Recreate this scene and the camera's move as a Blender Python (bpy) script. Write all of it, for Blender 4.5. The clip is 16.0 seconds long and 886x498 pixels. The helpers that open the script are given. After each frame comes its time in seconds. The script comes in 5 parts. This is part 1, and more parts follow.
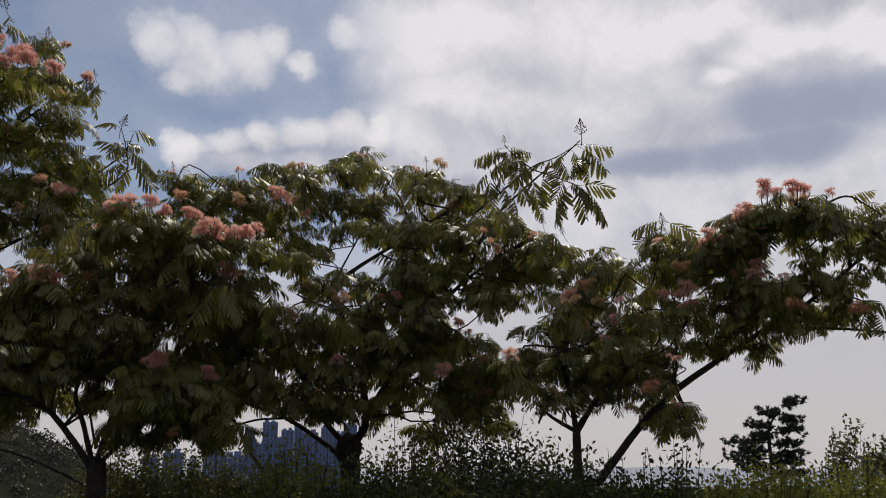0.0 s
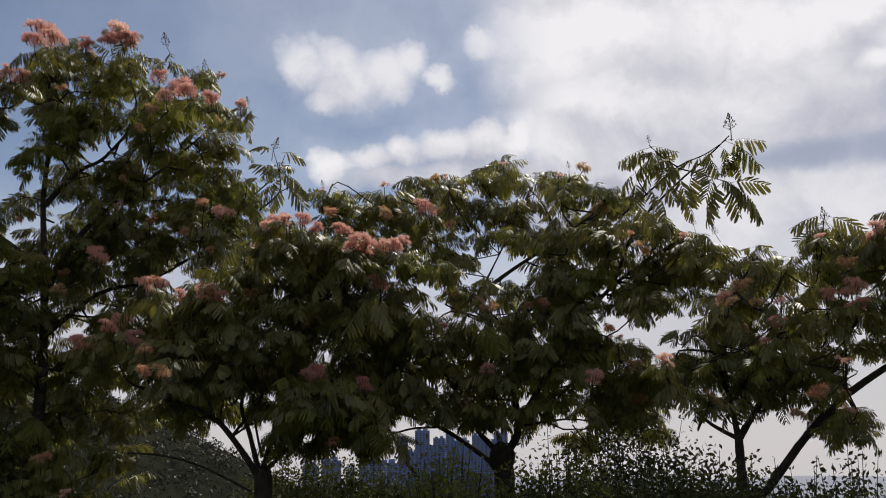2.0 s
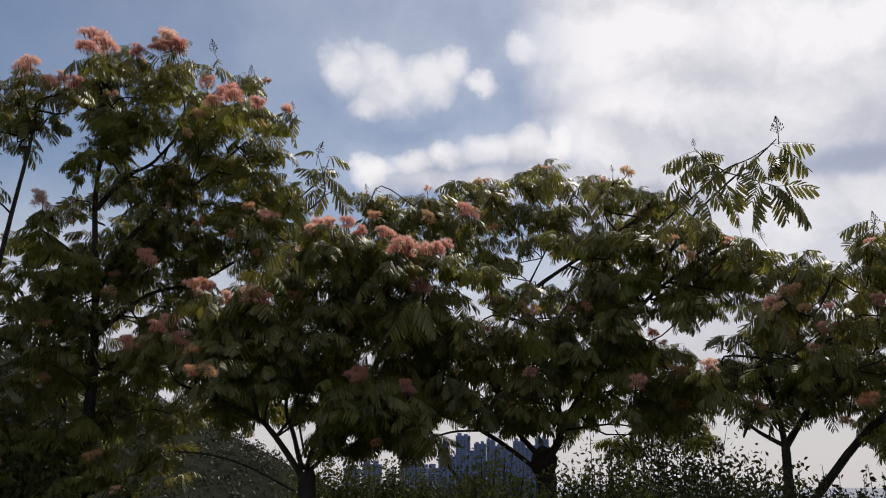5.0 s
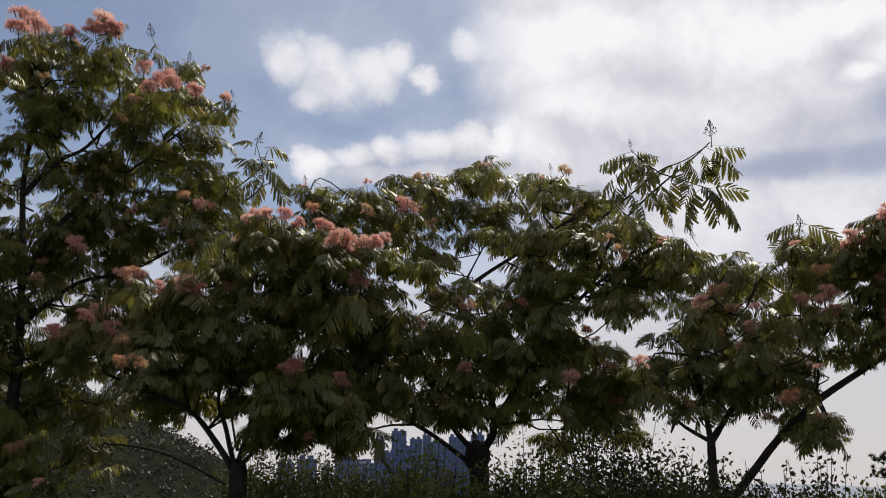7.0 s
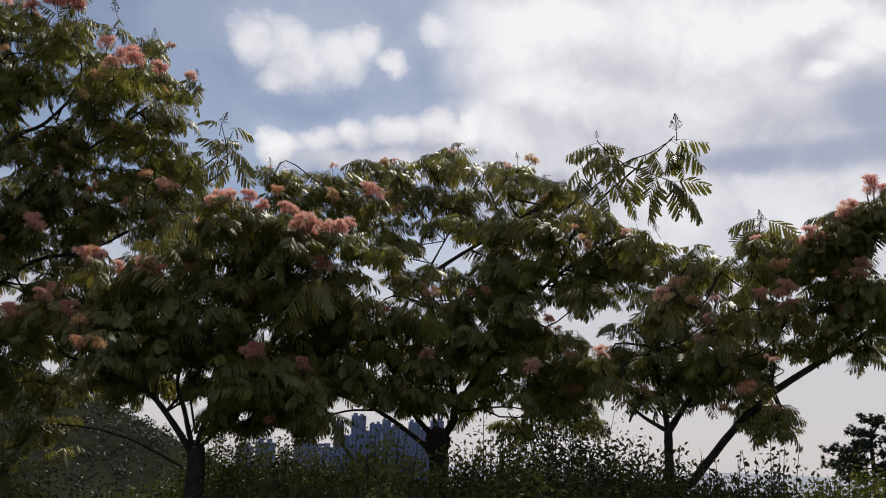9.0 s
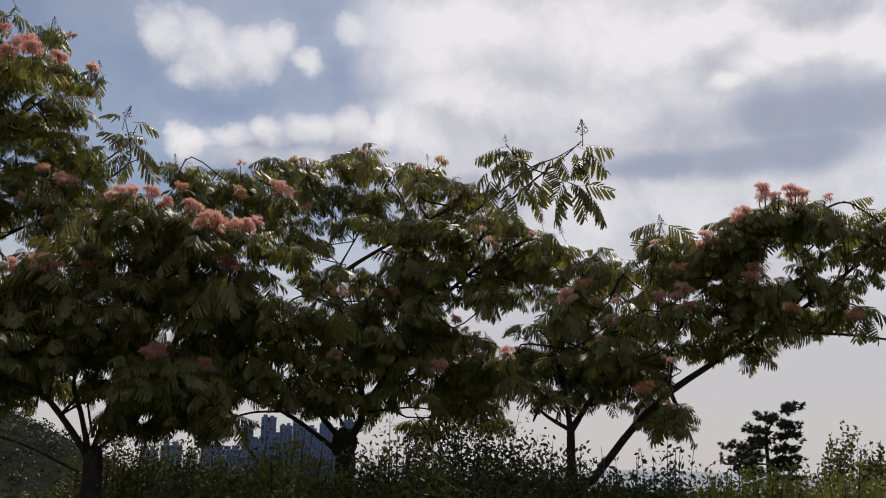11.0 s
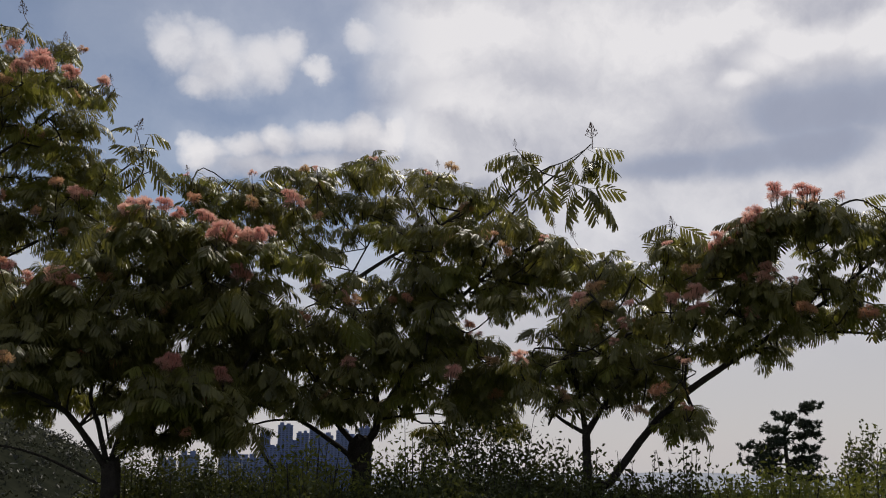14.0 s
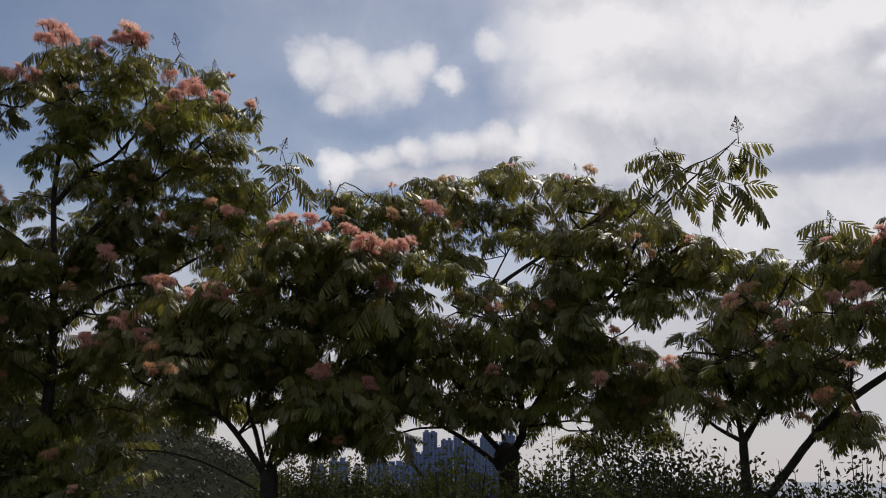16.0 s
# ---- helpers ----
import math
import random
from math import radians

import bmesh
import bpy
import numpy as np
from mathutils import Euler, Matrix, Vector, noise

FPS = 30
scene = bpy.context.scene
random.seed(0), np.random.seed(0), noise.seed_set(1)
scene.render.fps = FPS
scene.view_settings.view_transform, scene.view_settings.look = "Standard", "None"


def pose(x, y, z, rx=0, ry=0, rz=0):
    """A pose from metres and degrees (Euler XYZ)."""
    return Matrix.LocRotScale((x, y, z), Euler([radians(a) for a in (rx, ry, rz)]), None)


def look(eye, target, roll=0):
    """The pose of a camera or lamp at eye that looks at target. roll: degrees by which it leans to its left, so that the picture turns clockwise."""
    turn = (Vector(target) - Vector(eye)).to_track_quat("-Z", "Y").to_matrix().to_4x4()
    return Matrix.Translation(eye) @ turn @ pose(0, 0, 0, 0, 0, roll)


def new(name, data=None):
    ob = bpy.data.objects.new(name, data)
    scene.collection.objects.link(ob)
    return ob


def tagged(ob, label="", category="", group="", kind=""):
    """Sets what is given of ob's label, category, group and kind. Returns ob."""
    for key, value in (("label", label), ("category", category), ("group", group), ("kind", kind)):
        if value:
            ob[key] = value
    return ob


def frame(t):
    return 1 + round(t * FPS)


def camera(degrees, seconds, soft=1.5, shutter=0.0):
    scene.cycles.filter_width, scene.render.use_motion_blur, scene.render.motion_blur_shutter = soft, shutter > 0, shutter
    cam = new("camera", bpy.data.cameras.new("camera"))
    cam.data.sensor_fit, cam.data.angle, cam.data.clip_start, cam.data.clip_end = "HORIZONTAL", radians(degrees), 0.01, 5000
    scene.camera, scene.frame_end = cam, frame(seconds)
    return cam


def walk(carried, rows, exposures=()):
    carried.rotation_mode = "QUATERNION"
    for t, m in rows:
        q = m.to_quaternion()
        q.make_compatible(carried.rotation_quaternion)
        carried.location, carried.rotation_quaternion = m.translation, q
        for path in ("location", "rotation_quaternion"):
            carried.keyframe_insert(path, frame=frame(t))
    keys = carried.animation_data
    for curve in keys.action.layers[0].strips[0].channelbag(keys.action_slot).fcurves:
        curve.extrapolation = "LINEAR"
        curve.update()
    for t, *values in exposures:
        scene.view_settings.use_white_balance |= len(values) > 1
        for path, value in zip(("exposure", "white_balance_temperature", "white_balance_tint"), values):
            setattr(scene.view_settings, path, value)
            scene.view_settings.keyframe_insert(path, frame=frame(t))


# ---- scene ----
PATH = [
    (0, -0.002, 0.017, 1.611, 103.22, 0, -0.66, -0.55),
    (0.5, -0.005, 0.020, 1.614, 103.10, 0, 2.15, -0.60),
    (1, -0.007, 0.020, 1.617, 103.23, 0, 4.47, -0.58),
    (1.5, -0.013, 0.022, 1.611, 103.61, 0, 6.90, -0.25),
    (2, -0.019, 0.020, 1.616, 103.80, 0, 9.03, -0.55),
    (2.5, -0.020, 0.020, 1.618, 103.92, 0, 11.08, -0.21),
    (3, -0.025, 0.020, 1.617, 104.07, 0, 12.39, -0.06),
    (5.5, -0.024, -0.002, 1.590, 104.15, 0, 11.34, 0.78),
    (6, -0.022, -0.002, 1.581, 104.25, 0, 9.82, 0.63),
    (6.5, -0.023, -0.002, 1.589, 104.12, 0, 8.47, 0.60),
    (7, -0.009, -0.002, 1.590, 103.87, 0, 7.78, 0.60),
    (7.5, -0.004, 0.011, 1.589, 103.52, 0, 7.18, 0.16),
    (8, -0.012, 0.009, 1.599, 103.06, 0, 7.15, 1.39),
    (8.5, -0.021, 0.007, 1.595, 102.94, 0, 6.53, 1.53),
    (9, -0.016, 0.001, 1.594, 103.00, 0, 5.32, 1.38),
    (11.5, 0.028, -0.013, 1.595, 103.19, 0, -1.65, 0.38),
    (12, 0.034, -0.022, 1.592, 103.58, 0, -2.82, -0.09),
    (12.5, 0.036, -0.015, 1.587, 103.40, 0, -4.19, -0.43),
    (13, 0.035, -0.017, 1.593, 103.34, 0, -3.63, -0.41),
    (13.5, 0.031, -0.027, 1.596, 103.34, 0, -1.71, -0.03),
    (14, 0.029, -0.019, 1.597, 103.46, 0, 0.37, -0.19),
    (14.5, 0.018, -0.015, 1.605, 103.31, 0, 2.86, -0.13),
    (15, 0.013, -0.011, 1.603, 103.20, 0, 5.38, -0.14),
    (15.5, 0.004, -0.009, 1.602, 103.66, 0, 7.55, 0.09),
    (16, 0.005, 0.003, 1.602, 103.93, 0, 9.66, 0.05),
]
cam = camera(54.1, 16.0, 1.05)
walk(cam, [(t, pose(*p) @ pose(0, 0, 0, 0, 0, roll)) for t, *p, roll in PATH],
     [(0.0, 0.0), (1.0, 0.06), (2.0, 0.16), (3.0, 0.16), (5.5, 0.24), (7.5, 0.25), (9.0, 0.21), (11.5, 0.04), (12.5, 0.0), (14.0, 0.0), (15.0, 0.03), (16.0, 0.08)])

# ---- plan of the planting and clouds, placed to fit the camera's view ----
LIMBS_TALL = [
    (0.08, 0.05, [(-4.40, 6.49, -0.05), (-4.37, 6.51, 1.70), (-4.36, 6.51, 2.39)]),
    (0.045, 0.014, [(-4.36, 6.51, 2.39), (-4.42, 6.48, 3.24), (-4.47, 6.44, 3.84), (-4.46, 6.44, 4.46), (-4.52, 6.40, 4.94)]),
    (0.035, 0.012, [(-4.40, 6.49, 3.00), (-4.23, 6.60, 3.49), (-4.03, 6.72, 3.72), (-3.73, 6.89, 3.57)]),
    (0.035, 0.012, [(-4.47, 6.44, 3.74), (-4.26, 6.58, 4.09), (-4.08, 6.69, 4.26), (-3.81, 6.85, 4.75)]),
    (0.025, 0.01, [(-4.23, 6.60, 3.49), (-4.00, 6.74, 3.83), (-3.69, 6.91, 4.16), (-3.39, 7.06, 4.53)]),
    (0.03, 0.01, [(-4.40, 6.49, 2.62), (-4.05, 6.71, 3.03), (-3.70, 6.91, 3.17), (-3.32, 7.09, 3.45)]),
    (0.03, 0.01, [(-4.41, 6.48, 3.19), (-4.65, 6.32, 3.41), (-4.80, 6.20, 3.53)]),
    (0.02, 0.008, [(-3.73, 6.89, 3.57), (-3.29, 7.10, 3.72), (-2.98, 7.24, 3.96), (-2.70, 7.34, 4.25)]),
]
CLUMPS_TALL = [
    (-4.56, 6.42, 4.97, 0.28), (-4.35, 6.69, 5.14, 0.26), (-3.93, 6.61, 5.07, 0.25), (-3.79, 6.86, 4.84, 0.30),
    (-3.59, 7.27, 4.94, 0.26), (-3.34, 7.39, 4.80, 0.26), (-4.24, 6.28, 4.41, 0.29), (-3.99, 6.51, 4.48, 0.32),
    (-3.59, 6.61, 4.29, 0.32), (-3.33, 7.04, 4.32, 0.30), (-4.38, 6.10, 4.02, 0.22), (-4.26, 6.55, 4.02, 0.28),
    (-3.97, 6.87, 4.00, 0.33), (-3.46, 6.85, 3.89, 0.32), (-3.25, 7.26, 4.12, 0.28),
]
CLUMPS_TALL_LOW = [
    (-4.24, 6.15, 3.52, 0.24), (-4.61, 6.02, 3.45, 0.20), (-4.41, 6.05, 3.17, 0.24), (-4.04, 6.64, 3.49, 0.30),
    (-3.60, 6.68, 3.41, 0.30), (-3.14, 6.69, 3.45, 0.29), (-3.00, 7.05, 3.69, 0.25), (-4.28, 6.56, 3.01, 0.33),
    (-4.44, 6.05, 2.80, 0.32), (-3.71, 6.45, 2.86, 0.27), (-4.56, 6.03, 2.42, 0.37), (-4.48, 6.56, 2.44, 0.39),
    (-4.14, 6.81, 2.47, 0.36), (-4.51, 6.32, 2.01, 0.43), (-4.24, 6.69, 1.98, 0.41), (-3.88, 6.85, 2.08, 0.28),
    (-4.48, 6.08, 1.57, 0.39), (-4.04, 6.14, 1.53, 0.38), (-3.89, 6.69, 1.57, 0.30),
]
CLUMPS_TALL_FILL = [
    (-4.99, 6.63, 3.47, 0.15), (-4.72, 6.75, 3.52, 0.15), (-4.49, 6.87, 3.67, 0.15), (-4.13, 6.69, 3.87, 0.14),
    (-3.94, 6.81, 4.00, 0.14), (-4.19, 6.63, 3.27, 0.15), (-3.97, 6.75, 3.52, 0.15),
    (-3.95, 6.68, 3.40, 0.17), (-3.94, 6.80, 3.71, 0.17), (-3.76, 6.92, 3.39, 0.17), (-4.08, 6.74, 3.15, 0.17),
    (-3.48, 6.86, 3.48, 0.15), (-3.74, 6.68, 3.09, 0.17),
    (-4.90, 6.18, 3.24, 0.28), (-4.77, 6.10, 2.75, 0.30), (-4.38, 6.27, 3.19, 0.22), (-4.19, 6.54, 3.25, 0.25),
    (-3.73, 6.87, 3.16, 0.25), (-3.90, 6.61, 3.61, 0.22), (-3.24, 6.97, 3.84, 0.25), (-4.60, 6.32, 3.81, 0.20),
    (-3.66, 7.21, 4.32, 0.26), (-3.93, 6.85, 4.26, 0.26), (-4.12, 6.49, 4.78, 0.22), (-3.55, 6.81, 4.55, 0.22),
    (-4.47, 6.40, 4.72, 0.23), (-3.14, 6.95, 3.31, 0.22), (-4.36, 6.26, 2.68, 0.25), (-3.60, 6.97, 2.87, 0.25),
    (-2.87, 6.97, 3.92, 0.20), (-3.19, 7.14, 4.38, 0.20), (-3.90, 6.68, 2.69, 0.25), (-3.80, 7.02, 2.49, 0.26),
    (-3.67, 7.11, 2.65, 0.23),
]
LIMBS_SIDE = [
    (0.06, 0.035, [(-4.99, 5.53, -0.05), (-4.89, 5.62, 1.68), (-4.80, 5.69, 2.51)]),
    (0.028, 0.012, [(-4.80, 5.69, 2.51), (-4.72, 5.75, 3.52), (-4.67, 5.79, 4.10), (-4.66, 5.80, 4.42)]),
    (0.03, 0.012, [(-4.80, 5.69, 2.51), (-5.02, 5.50, 3.26), (-5.17, 5.36, 3.99)]),
]
CLUMPS_SIDE = [
    (-4.81, 5.78, 4.49, 0.22), (-4.64, 5.92, 4.39, 0.19), (-4.63, 5.76, 4.23, 0.17), (-4.93, 5.67, 4.33, 0.24),
    (-5.00, 5.43, 4.05, 0.29), (-5.16, 5.41, 3.64, 0.34), (-4.87, 5.54, 3.67, 0.24), (-4.99, 5.50, 3.12, 0.38),
    (-4.71, 5.54, 2.65, 0.38), (-4.91, 5.46, 2.27, 0.43), (-4.86, 5.88, 1.89, 0.44),
]
LIMBS_FRONT = [
    (0.11, 0.07, [(-2.35, 6.30, -0.05), (-2.36, 6.30, 1.39), (-2.39, 6.29, 1.56)]),
    (0.034, 0.016, [(-2.41, 6.28, 1.55), (-2.59, 6.21, 1.81), (-2.71, 6.16, 1.94), (-2.92, 6.06, 2.05), (-3.13, 5.96, 2.14)]),
    (0.027, 0.012, [(-2.40, 6.28, 1.58), (-2.47, 6.26, 1.83), (-2.53, 6.23, 2.04), (-2.49, 6.25, 2.38), (-2.45, 6.26, 2.90)]),
    (0.03, 0.012, [(-2.37, 6.29, 1.57), (-2.30, 6.32, 1.88), (-2.26, 6.34, 2.13), (-2.11, 6.38, 2.56), (-1.96, 6.43, 3.10)]),
    (0.022, 0.01, [(-2.34, 6.31, 1.58), (-2.08, 6.39, 1.84), (-1.82, 6.47, 1.99), (-1.60, 6.53, 2.18)]),
    (0.018, 0.008, [(-2.59, 6.21, 1.81), (-2.41, 6.28, 2.08), (-2.27, 6.33, 2.38)]),
    (0.014, 0.008, [(-2.44, 6.27, 1.42), (-2.77, 6.13, 1.60), (-3.02, 6.01, 1.68), (-3.24, 5.91, 1.70)]),
    (0.02, 0.008, [(-2.71, 6.16, 1.94), (-2.81, 6.12, 2.28), (-2.83, 6.10, 2.71)]),
    (0.012, 0.006, [(-2.59, 6.21, 1.82), (-2.47, 6.26, 1.98), (-2.45, 6.27, 2.16)]),
    (0.012, 0.006, [(-2.59, 6.21, 1.81), (-2.48, 6.25, 1.89), (-2.33, 6.31, 1.98), (-2.20, 6.36, 2.17)]),
    (0.014, 0.006, [(-2.38, 6.29, 1.66), (-2.44, 6.27, 1.93), (-2.46, 6.26, 2.12)]),
    (0.012, 0.006, [(-2.33, 6.31, 1.65), (-2.16, 6.37, 1.73), (-2.07, 6.40, 1.86), (-1.99, 6.42, 2.05)]),
    (0.01, 0.005, [(-2.67, 6.18, 1.91), (-2.66, 6.18, 2.05), (-2.61, 6.20, 2.20)]),
]
CLUMPS_FRONT = [
    (-2.64, 5.77, 2.73, 0.25), (-2.48, 6.18, 3.06, 0.26), (-2.28, 6.23, 3.29, 0.21), (-2.10, 6.34, 3.09, 0.26),
    (-1.73, 6.27, 2.90, 0.25), (-1.48, 6.42, 2.79, 0.21), (-1.83, 5.95, 3.18, 0.22), (-1.58, 6.02, 3.06, 0.20),
    (-2.81, 5.66, 2.51, 0.27), (-2.46, 5.78, 2.52, 0.31), (-2.08, 5.89, 2.49, 0.30), (-1.72, 6.02, 2.50, 0.28),
    (-1.51, 6.38, 2.51, 0.26), (-2.95, 5.58, 2.26, 0.20), (-2.90, 6.20, 2.31, 0.22), (-2.12, 6.31, 2.21, 0.22),
    (-1.68, 6.33, 2.16, 0.23), (-1.92, 6.39, 2.17, 0.19), (-1.28, 6.22, 2.56, 0.12), (-2.48, 6.36, 2.83, 0.27),
    (-2.13, 6.42, 2.79, 0.26), (-2.53, 6.19, 2.37, 0.24), (-2.20, 6.13, 2.32, 0.19), (-1.50, 6.59, 2.19, 0.20),
]
CLUMPS_FRONT_LOW = [
    (-2.34, 6.33, 2.01, 0.16), (-2.14, 6.45, 1.94, 0.16), (-1.92, 6.57, 1.86, 0.15), (-1.67, 6.39, 1.94, 0.15),
    (-2.04, 6.51, 2.06, 0.17), (-2.18, 6.33, 1.75, 0.11), (-1.79, 6.45, 1.70, 0.11), (-2.81, 6.57, 2.07, 0.14),
    (-1.51, 6.39, 1.94, 0.12), (-2.96, 6.51, 2.15, 0.14), (-2.47, 6.33, 2.05, 0.13), (-1.64, 6.45, 1.76, 0.09),
    (-2.02, 6.57, 1.74, 0.11),
    (-2.04, 6.72, 1.91, 0.18), (-1.85, 6.72, 1.82, 0.15), (-2.20, 6.78, 2.10, 0.19), (-2.37, 6.54, 2.25, 0.18),
    (-2.52, 6.30, 2.26, 0.18), (-1.95, 6.63, 1.68, 0.12), (-1.80, 6.45, 1.95, 0.16), (-2.05, 6.35, 1.80, 0.13),
    (-1.62, 6.35, 1.76, 0.13), (-2.22, 6.45, 1.95, 0.13), (-2.95, 6.25, 1.98, 0.14), (-3.15, 6.35, 2.08, 0.16),
]
LIMBS_MIDDLE = [
    (0.1, 0.1, [(-0.65, 6.86, -0.05), (-0.65, 6.86, 1.38), (-0.66, 6.86, 1.69)]),
    (0.03, 0.014, [(-0.69, 6.86, 1.57), (-0.93, 6.82, 1.75), (-1.14, 6.79, 1.88), (-1.37, 6.75, 1.97), (-1.55, 6.70, 2.03)]),
    (0.013, 0.007, [(-1.14, 6.79, 1.88), (-1.34, 6.75, 1.87), (-1.50, 6.72, 1.83), (-1.75, 6.65, 1.78)]),
    (0.035, 0.016, [(-0.68, 6.86, 1.67), (-0.85, 6.84, 1.86), (-0.98, 6.82, 2.10), (-1.16, 6.79, 2.40)]),
    (0.045, 0.026, [(-0.63, 6.86, 1.67), (-0.53, 6.87, 1.88), (-0.61, 6.86, 2.32), (-0.82, 6.84, 2.92)]),
    (0.026, 0.01, [(-0.82, 6.84, 2.92), (-0.54, 6.87, 3.12), (-0.21, 6.89, 3.33), (0.14, 6.90, 3.57)]),
    (0.014, 0.006, [(-0.80, 6.84, 2.94), (-0.68, 6.86, 3.18), (-0.57, 6.87, 3.39)]),
    (0.03, 0.012, [(-0.55, 6.87, 1.86), (-0.21, 6.89, 2.41), (0.05, 6.90, 2.75), (0.25, 6.89, 2.96), (0.51, 6.88, 3.14), (0.74, 6.86, 3.28)]),
    (0.016, 0.006, [(0.25, 6.89, 2.96), (0.46, 6.89, 3.43), (0.79, 6.86, 3.76), (1.03, 6.83, 3.95), (1.22, 6.80, 4.12)]),
    (0.026, 0.012, [(-1.03, 6.81, -0.05), (-1.24, 6.77, 1.29), (-1.39, 6.74, 1.63), (-1.53, 6.71, 1.89), (-1.61, 6.69, 2.09)]),
]
CLUMPS_MIDDLE = [
    (-1.92, 6.52, 3.62, 0.18), (-1.63, 6.60, 3.65, 0.17), (-1.40, 6.98, 3.80, 0.20), (-1.10, 7.07, 3.86, 0.20),
    (-0.76, 7.23, 3.96, 0.23), (-0.39, 7.19, 3.88, 0.23), (-0.05, 7.02, 3.80, 0.21), (0.23, 6.75, 3.65, 0.20),
    (-1.70, 6.76, 3.45, 0.19), (-1.35, 7.11, 3.55, 0.24), (-0.95, 7.10, 3.59, 0.27), (-0.49, 6.97, 3.51, 0.26),
    (-0.14, 6.97, 3.42, 0.22), (0.21, 6.83, 3.36, 0.21), (0.48, 6.79, 3.36, 0.19), (0.75, 6.71, 3.29, 0.18),
    (-1.20, 7.12, 3.28, 0.18), (-1.02, 7.00, 3.30, 0.16), (-0.13, 6.78, 3.16, 0.17), (0.97, 6.89, 3.19, 0.16),
    (-1.79, 6.46, 3.48, 0.16), (-1.46, 6.65, 3.58, 0.16), (0.14, 7.14, 3.57, 0.19), (-0.71, 7.04, 3.71, 0.20),
]
CLUMPS_MIDDLE_FILL = [
    (0.76, 6.33, 3.11, 0.13), (0.98, 6.45, 3.10, 0.12), (1.16, 6.57, 2.97, 0.12), (0.84, 6.39, 2.89, 0.14),
    (1.11, 6.51, 2.79, 0.14), (0.64, 6.33, 3.24, 0.11), (1.30, 6.45, 2.82, 0.12), (0.53, 6.57, 3.08, 0.14),
    (0.22, 6.39, 3.13, 0.11), (-0.12, 6.51, 3.29, 0.12), (0.14, 6.33, 3.29, 0.12), (-0.42, 6.45, 3.30, 0.12),
    (-0.74, 6.57, 3.33, 0.12), (-0.20, 6.39, 2.95, 0.10), (0.35, 6.51, 2.85, 0.12), (0.01, 6.33, 2.73, 0.12),
    (-0.30, 6.77, 2.75, 0.18), (-0.47, 6.64, 2.90, 0.16), (-0.04, 6.89, 2.86, 0.16), (0.24, 7.07, 3.21, 0.17),
    (-0.03, 6.76, 2.48, 0.18), (-0.28, 6.53, 2.41, 0.19), (0.31, 6.53, 2.18, 0.16), (0.56, 6.53, 2.20, 0.14),
    (-0.49, 7.05, 2.27, 0.21), (-0.85, 6.76, 2.26, 0.20), (-0.99, 6.92, 2.91, 0.14), (-1.16, 6.48, 2.57, 0.17),
    (-1.37, 6.50, 2.62, 0.19), (0.87, 6.87, 3.05, 0.16), (0.61, 7.01, 2.93, 0.16), (0.14, 6.70, 2.47, 0.15),
    (-0.11, 6.53, 1.87, 0.14), (-0.43, 7.00, 1.95, 0.14), (-0.78, 6.62, 1.98, 0.15), (0.10, 6.94, 1.90, 0.14),
    (0.31, 6.59, 1.87, 0.13), (-0.07, 6.91, 1.77, 0.10), (0.50, 6.99, 1.88, 0.12),
]
CLUMPS_MIDDLE_LOW = [
    (-0.47, 6.61, 2.72, 0.22), (-0.18, 6.48, 2.83, 0.21), (0.09, 6.35, 2.89, 0.20), (0.41, 6.72, 2.97, 0.21),
    (0.68, 6.73, 3.02, 0.21), (-0.11, 6.21, 2.49, 0.17), (-0.45, 6.28, 2.42, 0.23), (-0.81, 6.67, 2.43, 0.24),
    (-1.14, 6.63, 2.38, 0.29), (-0.17, 6.36, 2.26, 0.27), (-0.63, 6.30, 2.06, 0.25), (-0.23, 6.44, 2.03, 0.23),
    (-0.97, 6.44, 2.07, 0.20), (-1.14, 6.09, 2.08, 0.22), (0.14, 6.73, 2.09, 0.22), (0.35, 6.52, 2.32, 0.19),
    (0.25, 6.69, 1.96, 0.20), (0.43, 6.30, 2.67, 0.16), (-1.43, 6.65, 2.38, 0.27), (-0.93, 6.60, 2.63, 0.17),
    (0.06, 6.39, 2.27, 0.21), (0.49, 6.80, 2.09, 0.18), (-1.63, 6.42, 1.89, 0.13),
]
CLUMPS_FRONT_HANG = [
    (-2.23, 5.98, 2.08, 0.17), (-1.88, 5.59, 2.01, 0.17), (-1.68, 5.66, 2.05, 0.19), (-1.59, 6.12, 2.08, 0.21),
    (-1.82, 5.78, 1.86, 0.16), (-1.63, 5.97, 1.86, 0.18), (-1.38, 5.81, 1.89, 0.16), (-2.16, 6.09, 1.87, 0.13),
    (-1.71, 5.94, 1.71, 0.11), (-2.64, 5.79, 2.20, 0.15), (-2.62, 5.30, 2.17, 0.15), (-2.40, 5.67, 2.20, 0.14),
    (-1.26, 5.78, 1.76, 0.09), (-2.42, 5.93, 2.08, 0.08),
]
CLUMPS_MIDDLE_TIP = [
    (-1.15, 6.05, 3.02, 0.08), (-0.90, 5.94, 2.93, 0.08), (-0.78, 5.96, 2.73, 0.09), (-1.22, 6.07, 2.81, 0.08),
    (-1.05, 5.92, 2.64, 0.09), (-0.65, 6.02, 2.90, 0.07),
]
